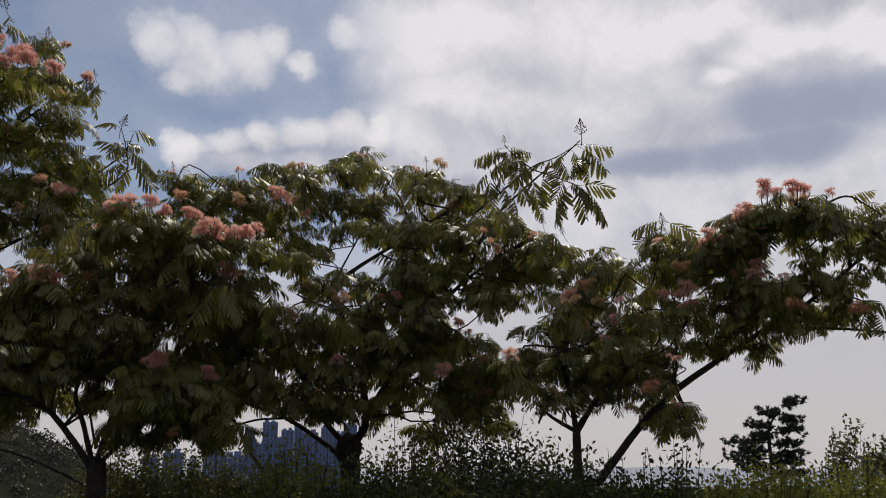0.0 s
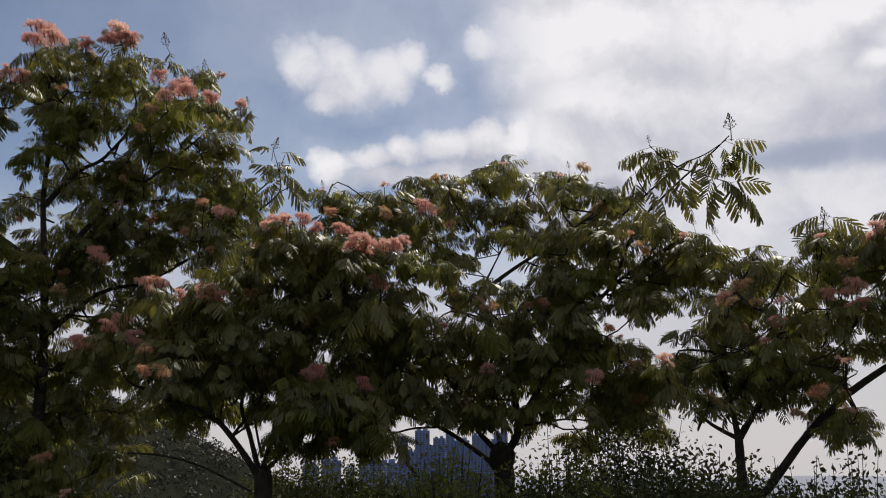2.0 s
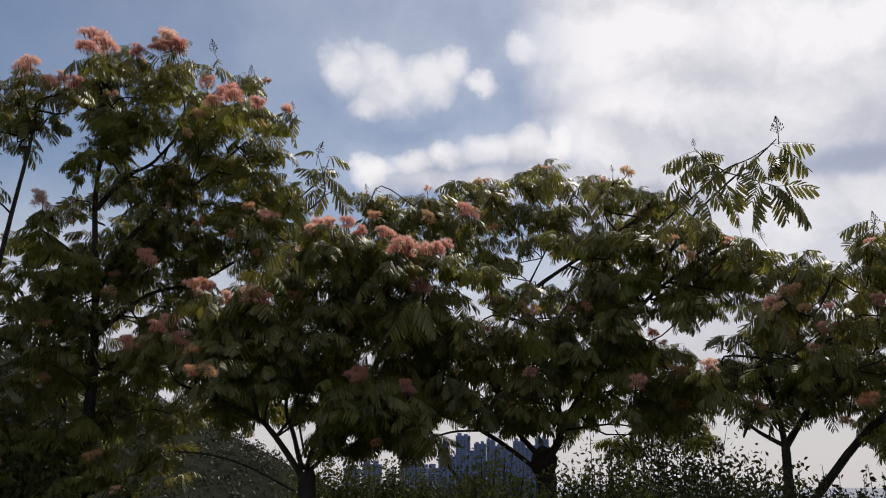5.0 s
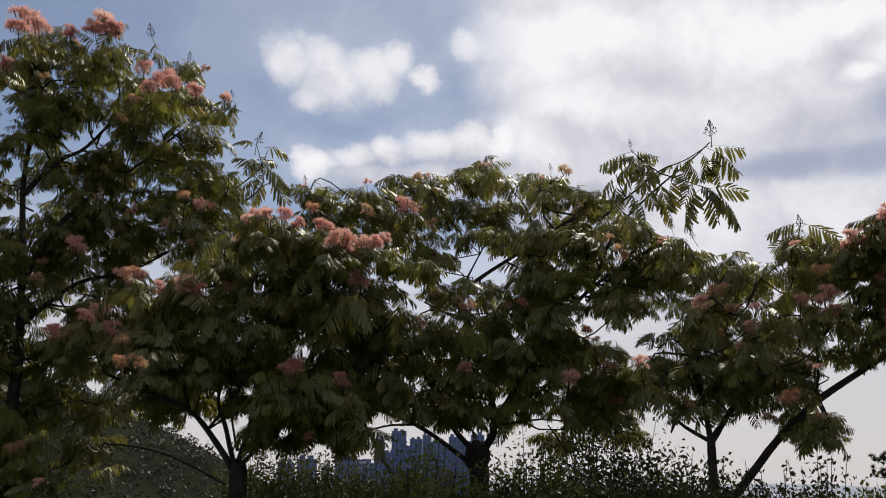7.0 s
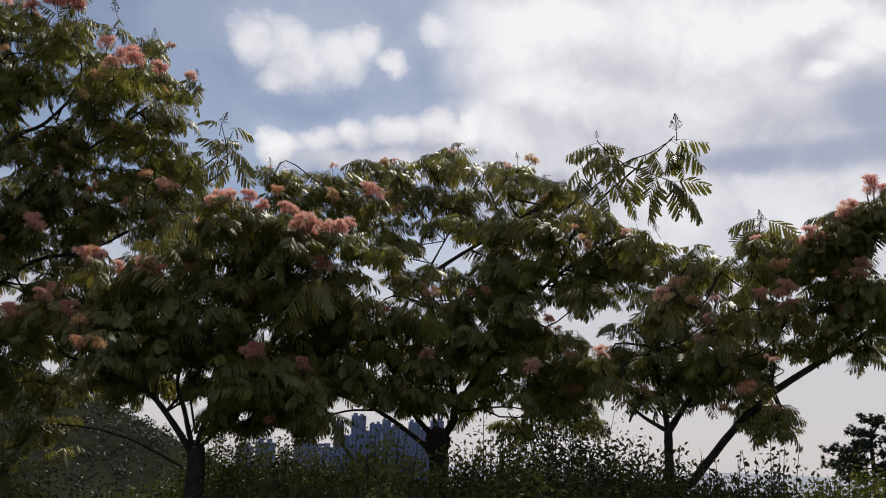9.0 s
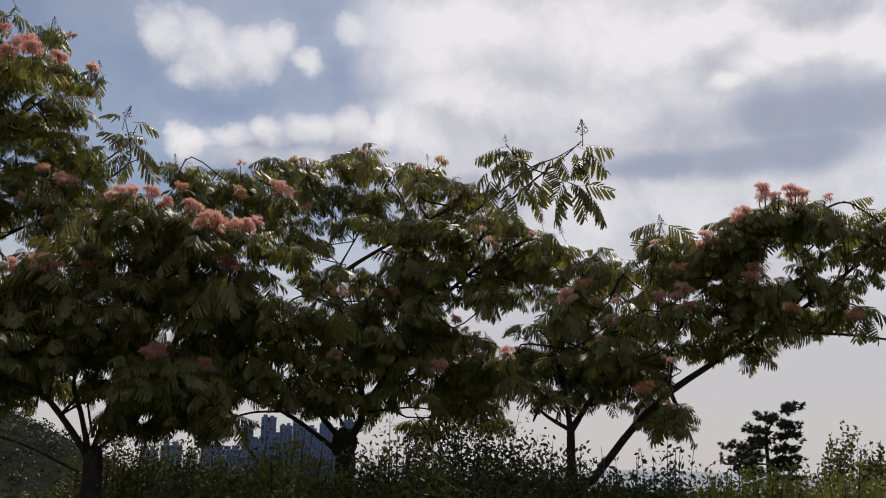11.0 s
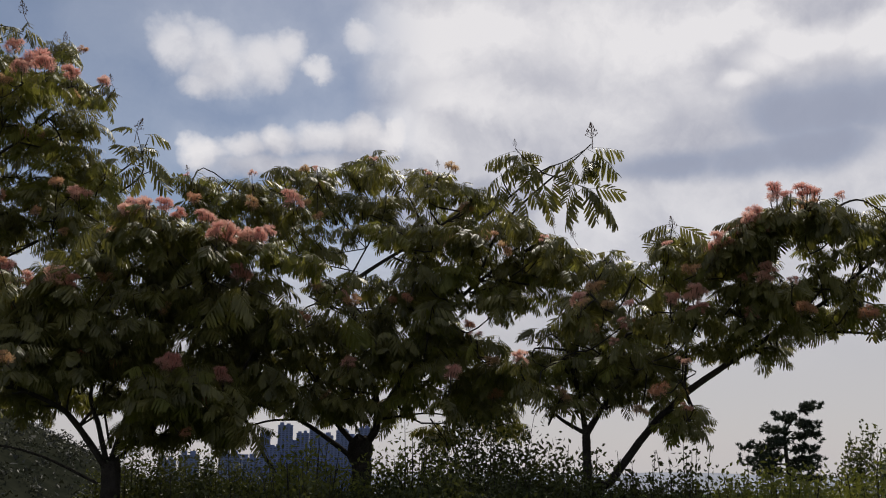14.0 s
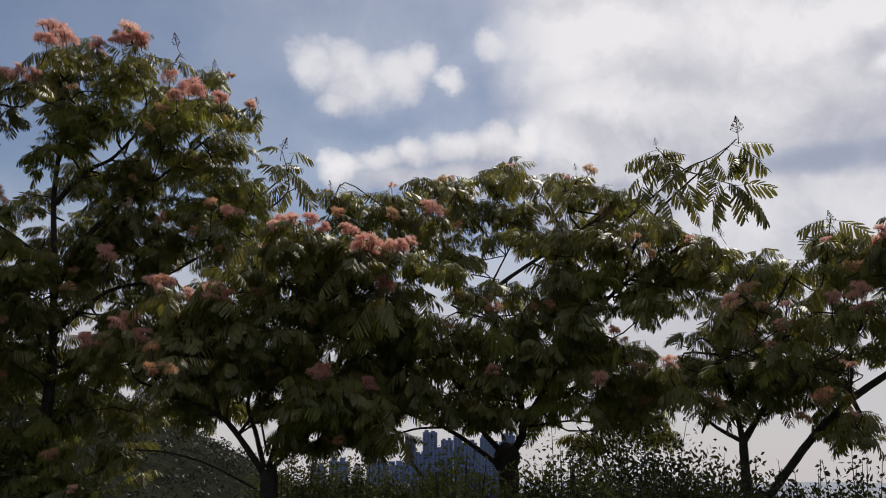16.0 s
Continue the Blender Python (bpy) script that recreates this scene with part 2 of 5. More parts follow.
LIMBS_RIGHT = [
    (0.038, 0.033, [(0.95, 5.83, -0.05), (0.93, 5.83, 1.50), (0.93, 5.83, 1.74)]),
    (0.02, 0.01, [(0.93, 5.83, 1.74), (0.78, 5.85, 1.83), (0.66, 5.87, 1.94)]),
    (0.03, 0.012, [(0.93, 5.83, 1.74), (1.03, 5.82, 1.89), (1.12, 5.80, 2.05), (1.22, 5.78, 2.39)]),
    (0.026, 0.012, [(0.93, 5.83, 1.74), (0.90, 5.84, 1.98), (0.84, 5.85, 2.36), (1.02, 5.82, 2.75)]),
    (0.036, 0.029, [(0.80, 5.85, -0.05), (0.96, 5.83, 1.30), (1.07, 5.81, 1.43), (1.32, 5.76, 1.75), (1.56, 5.71, 1.99)]),
    (0.029, 0.012, [(1.56, 5.71, 1.99), (1.84, 5.63, 2.18), (2.12, 5.53, 2.36), (2.39, 5.42, 2.53), (2.66, 5.30, 2.76)]),
    (0.014, 0.006, [(2.12, 5.53, 2.36), (2.41, 5.41, 2.35), (2.66, 5.30, 2.32), (2.91, 5.17, 2.26), (3.03, 5.10, 2.22)]),
    (0.022, 0.01, [(1.84, 5.63, 2.18), (2.00, 5.57, 2.55), (2.20, 5.50, 2.96), (2.38, 5.43, 3.14)]),
    (0.011, 0.006, [(1.56, 5.71, 1.99), (1.59, 5.70, 2.27), (1.57, 5.70, 2.53)]),
]
CLUMPS_RIGHT = [
    (1.10, 5.57, 2.85, 0.13), (1.04, 5.90, 2.76, 0.18), (1.23, 5.47, 2.72, 0.15), (1.46, 5.46, 2.93, 0.11),
    (1.58, 5.44, 2.85, 0.14), (1.81, 5.52, 2.90, 0.16), (1.89, 5.19, 2.90, 0.16), (2.08, 5.13, 3.02, 0.15),
    (2.36, 5.30, 3.05, 0.18), (2.45, 5.06, 2.96, 0.15), (2.77, 5.25, 2.90, 0.15), (2.98, 5.22, 2.90, 0.11),
    (2.82, 5.16, 2.97, 0.08), (1.95, 5.61, 2.79, 0.19), (2.12, 5.35, 2.66, 0.19), (2.25, 5.08, 2.56, 0.18),
    (2.50, 5.23, 2.53, 0.16), (2.59, 5.14, 2.43, 0.10), (2.43, 5.36, 2.41, 0.13), (2.09, 5.20, 2.35, 0.15),
    (1.84, 5.35, 2.44, 0.22), (1.67, 5.77, 2.58, 0.20), (1.34, 5.51, 2.50, 0.19),
]
CLUMPS_RIGHT_LOW = [
    (0.63, 5.68, 2.14, 0.14), (0.86, 5.80, 2.19, 0.15), (1.10, 5.92, 2.17, 0.15), (1.28, 5.74, 2.19, 0.14),
    (0.75, 5.86, 2.01, 0.12), (0.94, 5.68, 2.00, 0.12), (1.18, 5.80, 2.01, 0.12), (1.40, 5.92, 2.36, 0.14),
    (0.82, 5.74, 2.33, 0.14), (1.48, 5.86, 2.13, 0.12),
    (1.49, 5.53, 1.80, 0.10), (1.61, 5.65, 1.74, 0.10), (1.46, 5.77, 1.90, 0.09), (1.67, 5.59, 1.68, 0.07),
    (1.58, 5.71, 1.91, 0.10),
    (2.02, 5.40, 2.80, 0.15), (2.39, 5.60, 2.95, 0.12), (1.73, 5.41, 2.71, 0.15), (1.44, 5.41, 2.71, 0.15),
    (2.09, 5.56, 2.57, 0.17), (2.30, 5.39, 2.47, 0.14), (2.71, 5.24, 2.81, 0.10), (2.82, 4.79, 2.80, 0.08),
    (2.82, 5.05, 2.99, 0.06), (1.62, 5.28, 2.10, 0.11), (1.29, 5.51, 2.17, 0.15), (1.10, 5.83, 2.52, 0.20),
    (0.78, 5.49, 2.52, 0.15), (0.87, 5.62, 2.26, 0.19), (1.23, 5.98, 2.30, 0.23), (1.53, 5.90, 2.33, 0.20),
    (1.73, 5.54, 2.30, 0.19), (2.04, 5.60, 2.27, 0.13), (0.68, 5.84, 2.17, 0.16), (0.95, 5.71, 2.07, 0.17),
    (1.29, 5.89, 2.10, 0.18), (0.74, 5.56, 1.96, 0.12), (1.48, 5.83, 2.02, 0.14), (1.49, 5.34, 1.81, 0.10),
    (1.46, 5.85, 1.85, 0.09), (0.63, 5.88, 2.33, 0.12),
    (2.62, 5.30, 2.88, 0.13), (2.86, 5.30, 2.94, 0.12), (2.68, 5.30, 2.74, 0.10), (2.44, 5.30, 2.77, 0.12), (3.05, 5.30, 2.96, 0.10), (2.30, 5.30, 2.65, 0.13), (2.52, 5.30, 2.58, 0.11), (2.80, 5.30, 3.09, 0.10),
]
LIMBS_EDGE = [
    (0.06, 0.05, [(3.63, 4.90, -0.05), (3.59, 4.93, 1.59), (3.55, 4.96, 2.11)]),
    (0.03, 0.014, [(3.55, 4.96, 2.11), (3.30, 5.12, 1.86), (3.21, 5.17, 1.84), (3.13, 5.22, 2.04), (3.06, 5.26, 2.15)]),
    (0.03, 0.014, [(3.55, 4.96, 2.11), (3.48, 5.01, 2.39), (3.32, 5.11, 2.34), (3.18, 5.19, 2.28)]),
]
CLUMPS_EDGE = [
    (3.00, 5.27, 2.25, 0.09), (3.17, 5.28, 2.27, 0.13), (3.21, 5.16, 2.15, 0.16), (3.11, 5.36, 2.12, 0.12),
    (2.96, 5.14, 1.94, 0.09), (3.23, 5.17, 1.96, 0.12), (3.47, 5.19, 2.28, 0.18), (3.65, 5.10, 2.41, 0.24),
    (3.38, 4.94, 2.04, 0.17), (3.57, 4.83, 2.16, 0.23),
]
FLOWERS_LEFT = [
    (-4.36, 6.06, 5.14, 0.14), (-3.78, 6.24, 5.21, 0.14), (-3.95, 6.03, 5.00, 0.07), (-4.69, 5.61, 4.69, 0.11),
    (-4.47, 5.67, 4.61, 0.09), (-4.38, 5.85, 4.66, 0.08), (-3.37, 6.51, 4.76, 0.13), (-3.50, 6.44, 4.85, 0.08),
    (-2.87, 6.72, 4.68, 0.07), (-3.08, 6.58, 4.69, 0.08), (-3.01, 6.81, 3.70, 0.10), (-4.53, 5.84, 3.65, 0.09),
    (-3.77, 6.16, 3.23, 0.11), (-3.23, 6.16, 2.94, 0.10), (-2.61, 5.68, 2.77, 0.11), (-2.89, 5.89, 2.80, 0.08),
    (-3.44, 6.03, 2.66, 0.10), (-3.31, 5.98, 2.52, 0.10), (-3.61, 5.83, 2.47, 0.10), (-1.81, 5.73, 2.21, 0.08),
    (-1.53, 6.01, 2.14, 0.06), (-3.13, 5.05, 1.44, 0.05),
]
FLOWERS_FRONT = [
    (-2.09, 5.60, 3.25, 0.09), (-1.89, 5.59, 3.25, 0.07), (-1.62, 5.67, 3.20, 0.07), (-1.52, 5.80, 3.11, 0.10),
    (-1.35, 5.82, 3.09, 0.09), (-1.17, 6.41, 3.53, 0.09), (-1.40, 5.87, 2.85, 0.09), (-0.76, 6.34, 2.78, 0.07),
    (0.04, 5.91, 2.14, 0.08), (-0.68, 6.08, 2.24, 0.06), (-1.49, 5.81, 2.13, 0.07), (-1.83, 5.72, 2.20, 0.08),
    (-0.14, 6.70, 3.84, 0.04), (-1.04, 6.72, 3.89, 0.04), (-0.59, 6.84, 4.01, 0.04), (-1.52, 6.50, 3.76, 0.05),
    (-2.03, 6.47, 3.75, 0.04), (-1.84, 5.73, 3.23, 0.06), (-1.25, 5.97, 3.17, 0.06),
]
FLOWERS_RIGHT = [
    (2.00, 4.97, 3.13, 0.07), (2.12, 4.83, 3.10, 0.07), (2.26, 4.78, 3.03, 0.05), (1.78, 4.94, 2.94, 0.07),
    (1.88, 4.96, 2.92, 0.06), (1.67, 5.03, 2.86, 0.07), (1.51, 5.16, 2.55, 0.08), (1.38, 5.20, 2.52, 0.06),
    (1.83, 5.13, 2.42, 0.06), (1.90, 5.02, 2.62, 0.06), (1.80, 5.16, 2.63, 0.05), (1.11, 5.22, 2.37, 0.06),
    (0.84, 5.35, 2.55, 0.06), (1.14, 5.25, 2.50, 0.05), (0.22, 6.03, 2.42, 0.05), (0.47, 5.28, 2.18, 0.06),
    (1.45, 5.28, 2.15, 0.05), (1.04, 5.33, 2.27, 0.05), (2.82, 4.77, 2.24, 0.06), (2.78, 4.81, 2.24, 0.05),
    (1.45, 5.29, 1.87, 0.05), (0.73, 6.15, 3.14, 0.05), (2.02, 4.93, 2.58, 0.05), (1.40, 5.24, 2.88, 0.04),
]
FLOWERS_MORE = [
    (-4.17, 5.69, 4.86, 0.09), (-4.13, 5.88, 4.98, 0.10), (-3.76, 6.08, 5.05, 0.09), (-3.65, 6.19, 5.10, 0.09),
    (-3.16, 6.30, 4.61, 0.09), (-3.34, 6.29, 4.59, 0.08), (-4.52, 5.49, 4.68, 0.08), (-4.35, 5.68, 4.63, 0.06),
    (-3.12, 5.75, 2.88, 0.08), (-2.51, 5.71, 2.75, 0.07), (-3.34, 5.71, 2.58, 0.07), (-3.50, 5.75, 2.47, 0.07),
    (1.78, 5.14, 2.94, 0.06), (1.85, 4.98, 2.99, 0.06), (1.94, 4.93, 3.06, 0.05), (2.05, 4.90, 3.10, 0.05),
    (2.20, 4.85, 3.07, 0.05), (1.65, 5.15, 2.83, 0.06), (1.93, 5.02, 2.67, 0.06), (1.53, 5.15, 2.46, 0.06),
    (-2.08, 5.48, 3.18, 0.07), (-1.96, 5.45, 3.21, 0.06), (-1.52, 5.56, 3.07, 0.07), (-1.25, 5.73, 3.08, 0.06),
]
YOUNG_SPOTS = [
    (-0.65, 6.36, 2.54, 0.11), (-1.05, 6.30, 3.07, 0.14), (0.09, 6.40, 2.90, 0.17), (-0.20, 6.39, 2.83, 0.12),
    (0.39, 6.39, 2.90, 0.12), (1.32, 5.56, 2.78, 0.10), (-0.57, 6.37, 2.66, 0.09), (-1.34, 6.14, 2.64, 0.09),
    (-3.34, 6.79, 4.41, 0.25), (-3.49, 6.71, 4.57, 0.20), (-3.13, 6.89, 4.11, 0.25), (-2.90, 6.88, 3.73, 0.20),
    (2.01, 5.36, 2.23, 0.09),
]
BUD_SPRAYS = [
    (1.11, 6.10, 3.92, 0.095), (0.53, 6.10, 3.85, 0.04), (-2.69, 7.10, 4.39, 0.085), (1.50, 5.49, 3.05, 0.06),
    (0.91, 5.92, 3.10, 0.05), (0.78, 5.98, 3.19, 0.05), (-0.05, 6.58, 3.86, 0.04), (-0.57, 6.63, 3.97, 0.03),
    (2.48, 5.10, 2.61, 0.04), (2.95, 5.09, 2.40, 0.05), (1.66, 5.51, 3.00, 0.04),
]
BUD_SPRAYS_LEFT = [
    (-3.55, 6.62, 5.25, 0.09), (-4.54, 6.01, 4.87, 0.07), (-3.27, 6.84, 5.11, 0.06), (-2.89, 6.95, 4.78, 0.05),
    (-1.98, 6.34, 3.75, 0.04),
]
# shoots that stand clear of the crowns: their stems, and each leaf from its foot to its tip
SHOOT_MIDDLE = (
    [[(0.28, 6.10, 3.29), (0.49, 6.10, 3.46), (0.72, 6.10, 3.65), (0.91, 6.10, 3.73), (1.07, 6.10, 3.83)],
     [(0.72, 6.10, 3.65), (0.62, 6.10, 3.73), (0.53, 6.10, 3.83)],
     [(0.72, 6.10, 3.64), (0.89, 6.10, 3.58), (1.06, 6.10, 3.51)],
     [(0.49, 6.10, 3.46), (0.44, 6.10, 3.56), (0.42, 6.10, 3.64)]],
    [((0.66, 6.10, 3.71), (0.52, 5.98, 3.62)), ((0.70, 6.10, 3.70), (0.63, 6.02, 3.50)), ((0.85, 6.10, 3.70), (0.71, 6.18, 3.65)),
     ((0.89, 6.10, 3.66), (0.92, 6.00, 3.48)), ((0.98, 6.10, 3.76), (0.88, 6.18, 3.69)), ((0.51, 6.10, 3.48), (0.36, 6.05, 3.42)),
     ((0.62, 6.10, 3.56), (0.65, 6.00, 3.37)), ((0.49, 6.10, 3.75), (0.38, 6.16, 3.68)), ((0.99, 6.10, 3.54), (1.10, 6.02, 3.41)),
     ((0.53, 6.10, 3.46), (0.62, 6.00, 3.22)), ((0.43, 6.10, 3.40), (0.48, 6.02, 3.18)), ((0.36, 6.10, 3.35), (0.28, 6.15, 3.19)),
     ((0.54, 6.10, 3.81), (0.31, 6.09, 3.71)), ((0.54, 6.10, 3.82), (0.72, 6.12, 3.77)), ((0.64, 6.10, 3.71), (0.54, 6.05, 3.59)),
     ((0.62, 6.10, 3.71), (0.72, 6.09, 3.58)), ((0.77, 6.10, 3.66), (0.57, 6.14, 3.54)), ((0.91, 6.10, 3.73), (0.81, 6.14, 3.61)),
     ((0.91, 6.10, 3.73), (0.98, 6.03, 3.56)), ((1.07, 6.10, 3.83), (1.31, 6.04, 3.78)), ((1.07, 6.10, 3.82), (1.24, 6.02, 3.60)),
     ((1.02, 6.10, 3.79), (1.09, 6.08, 3.62)), ((0.96, 6.10, 3.57), (0.93, 6.01, 3.37)), ((1.06, 6.10, 3.51), (1.30, 6.08, 3.41)),
     ((1.06, 6.10, 3.50), (1.26, 6.11, 3.25)), ((1.01, 6.10, 3.51), (0.87, 6.05, 3.22)), ((1.03, 6.10, 3.50), (1.08, 6.11, 3.24)),
     ((0.83, 6.10, 3.61), (0.81, 6.10, 3.37)), ((0.72, 6.10, 3.58), (0.74, 6.01, 3.35)), ((0.42, 6.10, 3.62), (0.31, 6.09, 3.45)),
     ((0.43, 6.10, 3.58), (0.39, 6.05, 3.36)), ((0.49, 6.10, 3.53), (0.55, 6.07, 3.34)), ((1.06, 6.10, 3.52), (1.16, 6.05, 3.34)),
     ((0.58, 6.10, 3.66), (0.47, 6.11, 3.52)), ((0.70, 6.10, 3.46), (0.77, 6.08, 3.26))],
)
SHOOT_LEFT = (
    [[(-2.80, 7.10, 3.81), (-2.62, 7.10, 3.97), (-2.63, 7.10, 4.16), (-2.69, 7.10, 4.37)],
     [(-2.62, 7.10, 3.97), (-2.51, 7.10, 4.02)],
     [(-2.63, 7.10, 4.16), (-2.58, 7.10, 4.32)]],
    [((-2.62, 7.10, 4.34), (-2.38, 7.09, 4.22)), ((-2.70, 7.10, 4.37), (-2.93, 7.12, 4.41)), ((-2.65, 7.10, 4.16), (-2.87, 7.05, 4.24)),
     ((-2.63, 7.10, 4.16), (-2.40, 7.09, 3.95)), ((-2.63, 7.10, 4.07), (-2.83, 7.14, 3.98)), ((-2.52, 7.10, 4.01), (-2.37, 7.14, 3.92)),
     ((-2.58, 7.10, 4.01), (-2.65, 7.03, 3.79)), ((-2.63, 7.10, 4.12), (-2.68, 7.04, 3.92)), ((-2.53, 7.10, 4.03), (-2.43, 7.02, 3.79)),
     ((-2.64, 7.10, 3.97), (-2.84, 7.08, 3.87))],
)
SHOOT_RIGHT = (
    [[(1.46, 5.40, 2.86), (1.46, 5.40, 2.97), (1.48, 5.40, 3.06)],
     [(1.46, 5.40, 2.86), (1.57, 5.40, 2.93)]],
    [((1.48, 5.40, 3.05), (1.29, 5.39, 2.98)), ((1.48, 5.40, 3.05), (1.67, 5.42, 2.94)), ((1.46, 5.40, 3.00), (1.31, 5.35, 2.84)),
     ((1.49, 5.40, 3.00), (1.56, 5.39, 2.85)), ((1.46, 5.40, 2.95), (1.42, 5.44, 2.79)), ((1.57, 5.40, 2.93), (1.71, 5.44, 2.86)),
     ((1.53, 5.40, 2.90), (1.56, 5.33, 2.73)), ((1.42, 5.40, 2.90), (1.28, 5.34, 2.77))],
)
SHOOT_TIP = (
    [[(2.39, 5.20, 3.07), (2.58, 5.20, 3.15), (2.72, 5.20, 3.08), (2.82, 5.20, 3.00)],
     [(2.48, 5.20, 2.53), (2.62, 5.20, 2.48), (2.68, 5.20, 2.43)]],
    [((2.58, 5.20, 3.14), (2.74, 5.19, 3.18)), ((2.65, 5.20, 3.11), (2.80, 5.22, 3.04)), ((2.74, 5.20, 3.06), (2.92, 5.15, 3.07)),
     ((2.80, 5.20, 3.01), (2.96, 5.19, 2.96)), ((2.81, 5.20, 3.00), (2.90, 5.24, 2.85)), ((2.77, 5.20, 3.02), (2.75, 5.24, 2.83)),
     ((2.84, 5.20, 3.00), (2.93, 5.13, 2.84)), ((2.70, 5.20, 3.06), (2.59, 5.14, 2.84)), ((2.62, 5.20, 2.48), (2.76, 5.12, 2.36)),
     ((2.61, 5.20, 2.48), (2.49, 5.18, 2.32)), ((2.68, 5.20, 2.43), (2.67, 5.11, 2.27)), ((2.64, 5.20, 2.47), (2.58, 5.18, 2.28))],
)
SHOOT_YOUNG = (
    [[(-0.96, 6.00, 2.70), (-0.81, 6.00, 2.62), (-0.72, 6.00, 2.57)],
     [(-1.09, 6.00, 3.12), (-1.04, 6.00, 3.02)]],
    [((-0.72, 6.00, 2.57), (-0.52, 5.97, 2.37)), ((-0.73, 6.00, 2.55), (-0.61, 5.90, 2.34)), ((-0.77, 6.00, 2.58), (-0.68, 5.98, 2.39)),
     ((-1.05, 6.00, 3.02), (-1.15, 5.89, 2.84)), ((-1.03, 6.00, 3.02), (-0.90, 5.94, 2.82)), ((-1.02, 6.00, 3.00), (-1.03, 5.93, 2.79)),
     ((-1.05, 6.00, 3.04), (-0.86, 5.91, 2.91))],
    True,
)
SHOOT_FRONT = (
    [[(-2.45, 5.70, 3.22), (-2.36, 5.70, 3.16)],
     [(-2.07, 5.70, 3.16), (-2.02, 5.70, 3.10)],
     [(-1.55, 5.70, 2.75), (-1.44, 5.70, 2.70)],
     [(-1.25, 5.70, 2.68), (-1.14, 5.70, 2.63)],
     [(-1.81, 5.70, 2.95), (-1.73, 5.70, 2.89)]],
    [((-2.37, 5.70, 3.16), (-2.53, 5.67, 2.93)), ((-2.36, 5.70, 3.15), (-2.18, 5.60, 2.87)), ((-2.36, 5.70, 3.16), (-2.38, 5.68, 2.92)),
     ((-2.03, 5.70, 3.10), (-2.06, 5.59, 2.87)), ((-2.01, 5.70, 3.10), (-1.85, 5.64, 2.87)), ((-2.02, 5.70, 3.11), (-1.96, 5.63, 2.85)),
     ((-1.45, 5.70, 2.70), (-1.56, 5.61, 2.47)), ((-1.44, 5.70, 2.70), (-1.28, 5.64, 2.47)), ((-1.45, 5.70, 2.69), (-1.41, 5.66, 2.45)),
     ((-1.14, 5.70, 2.63), (-0.92, 5.68, 2.46)), ((-1.15, 5.70, 2.63), (-1.08, 5.69, 2.38)), ((-1.73, 5.70, 2.89), (-1.82, 5.61, 2.71)),
     ((-1.72, 5.70, 2.88), (-1.60, 5.65, 2.67))],
)
CUMULUS = [
    (-0.293, 0.851, 0.435, 0.038, 0.032), (-0.256, 0.859, 0.442, 0.045, 0.033), (-0.244, 0.875, 0.419, 0.056, 0.036),
    (-0.205, 0.878, 0.432, 0.043, 0.036), (-0.179, 0.878, 0.445, 0.027, 0.026), (-0.270, 0.875, 0.402, 0.031, 0.020),
    (-0.152, 0.891, 0.428, 0.025, 0.015), (-0.097, 0.885, 0.455, 0.038, 0.022), (-0.056, 0.889, 0.454, 0.059, 0.031),
    (-0.008, 0.901, 0.434, 0.074, 0.046), (0.053, 0.897, 0.439, 0.074, 0.049), (0.123, 0.893, 0.433, 0.080, 0.046),
    (0.205, 0.881, 0.427, 0.087, 0.049), (-0.058, 0.904, 0.424, 0.053, 0.036), (0.032, 0.920, 0.391, 0.074, 0.040),
    (0.121, 0.914, 0.387, 0.080, 0.049), (0.204, 0.904, 0.375, 0.087, 0.056), (0.291, 0.855, 0.430, 0.068, 0.037),
    (0.254, 0.888, 0.383, 0.068, 0.043),
]
CUMULUS_LOW = [
    (-0.268, 0.907, 0.325, 0.031, 0.031), (-0.233, 0.913, 0.334, 0.038, 0.030), (-0.194, 0.918, 0.345, 0.041, 0.035),
    (-0.151, 0.921, 0.359, 0.046, 0.037), (-0.104, 0.927, 0.359, 0.049, 0.036), (-0.060, 0.935, 0.350, 0.046, 0.033),
    (-0.011, 0.940, 0.340, 0.046, 0.033), (0.032, 0.942, 0.334, 0.047, 0.031), (0.077, 0.944, 0.320, 0.049, 0.031),
    (-0.219, 0.925, 0.309, 0.080, 0.028), (-0.129, 0.939, 0.318, 0.087, 0.037), (-0.034, 0.949, 0.314, 0.093, 0.037),
]
RAIN_CLOUD = [
    (0.359, 0.864, 0.354, 0.053, 0.036), (0.401, 0.845, 0.354, 0.065, 0.037), (0.445, 0.824, 0.349, 0.056, 0.037),
    (0.387, 0.866, 0.317, 0.074, 0.028), (0.322, 0.894, 0.311, 0.062, 0.022), (0.246, 0.917, 0.312, 0.074, 0.019),
]
RAIN_CREST = [
    (0.312, 0.866, 0.392, 0.022, 0.010), (0.332, 0.853, 0.403, 0.028, 0.014), (0.358, 0.836, 0.415, 0.033, 0.015),
    (0.389, 0.820, 0.419, 0.036, 0.016), (0.419, 0.807, 0.416, 0.035, 0.016), (0.445, 0.800, 0.403, 0.031, 0.016),
    (0.470, 0.794, 0.386, 0.031, 0.017),
]
GREY_VEIL = [
    (0.295, 0.834, 0.467, 0.062, 0.016), (0.366, 0.813, 0.453, 0.068, 0.017), (0.431, 0.786, 0.443, 0.068, 0.016),
    (0.479, 0.771, 0.419, 0.043, 0.019),
]
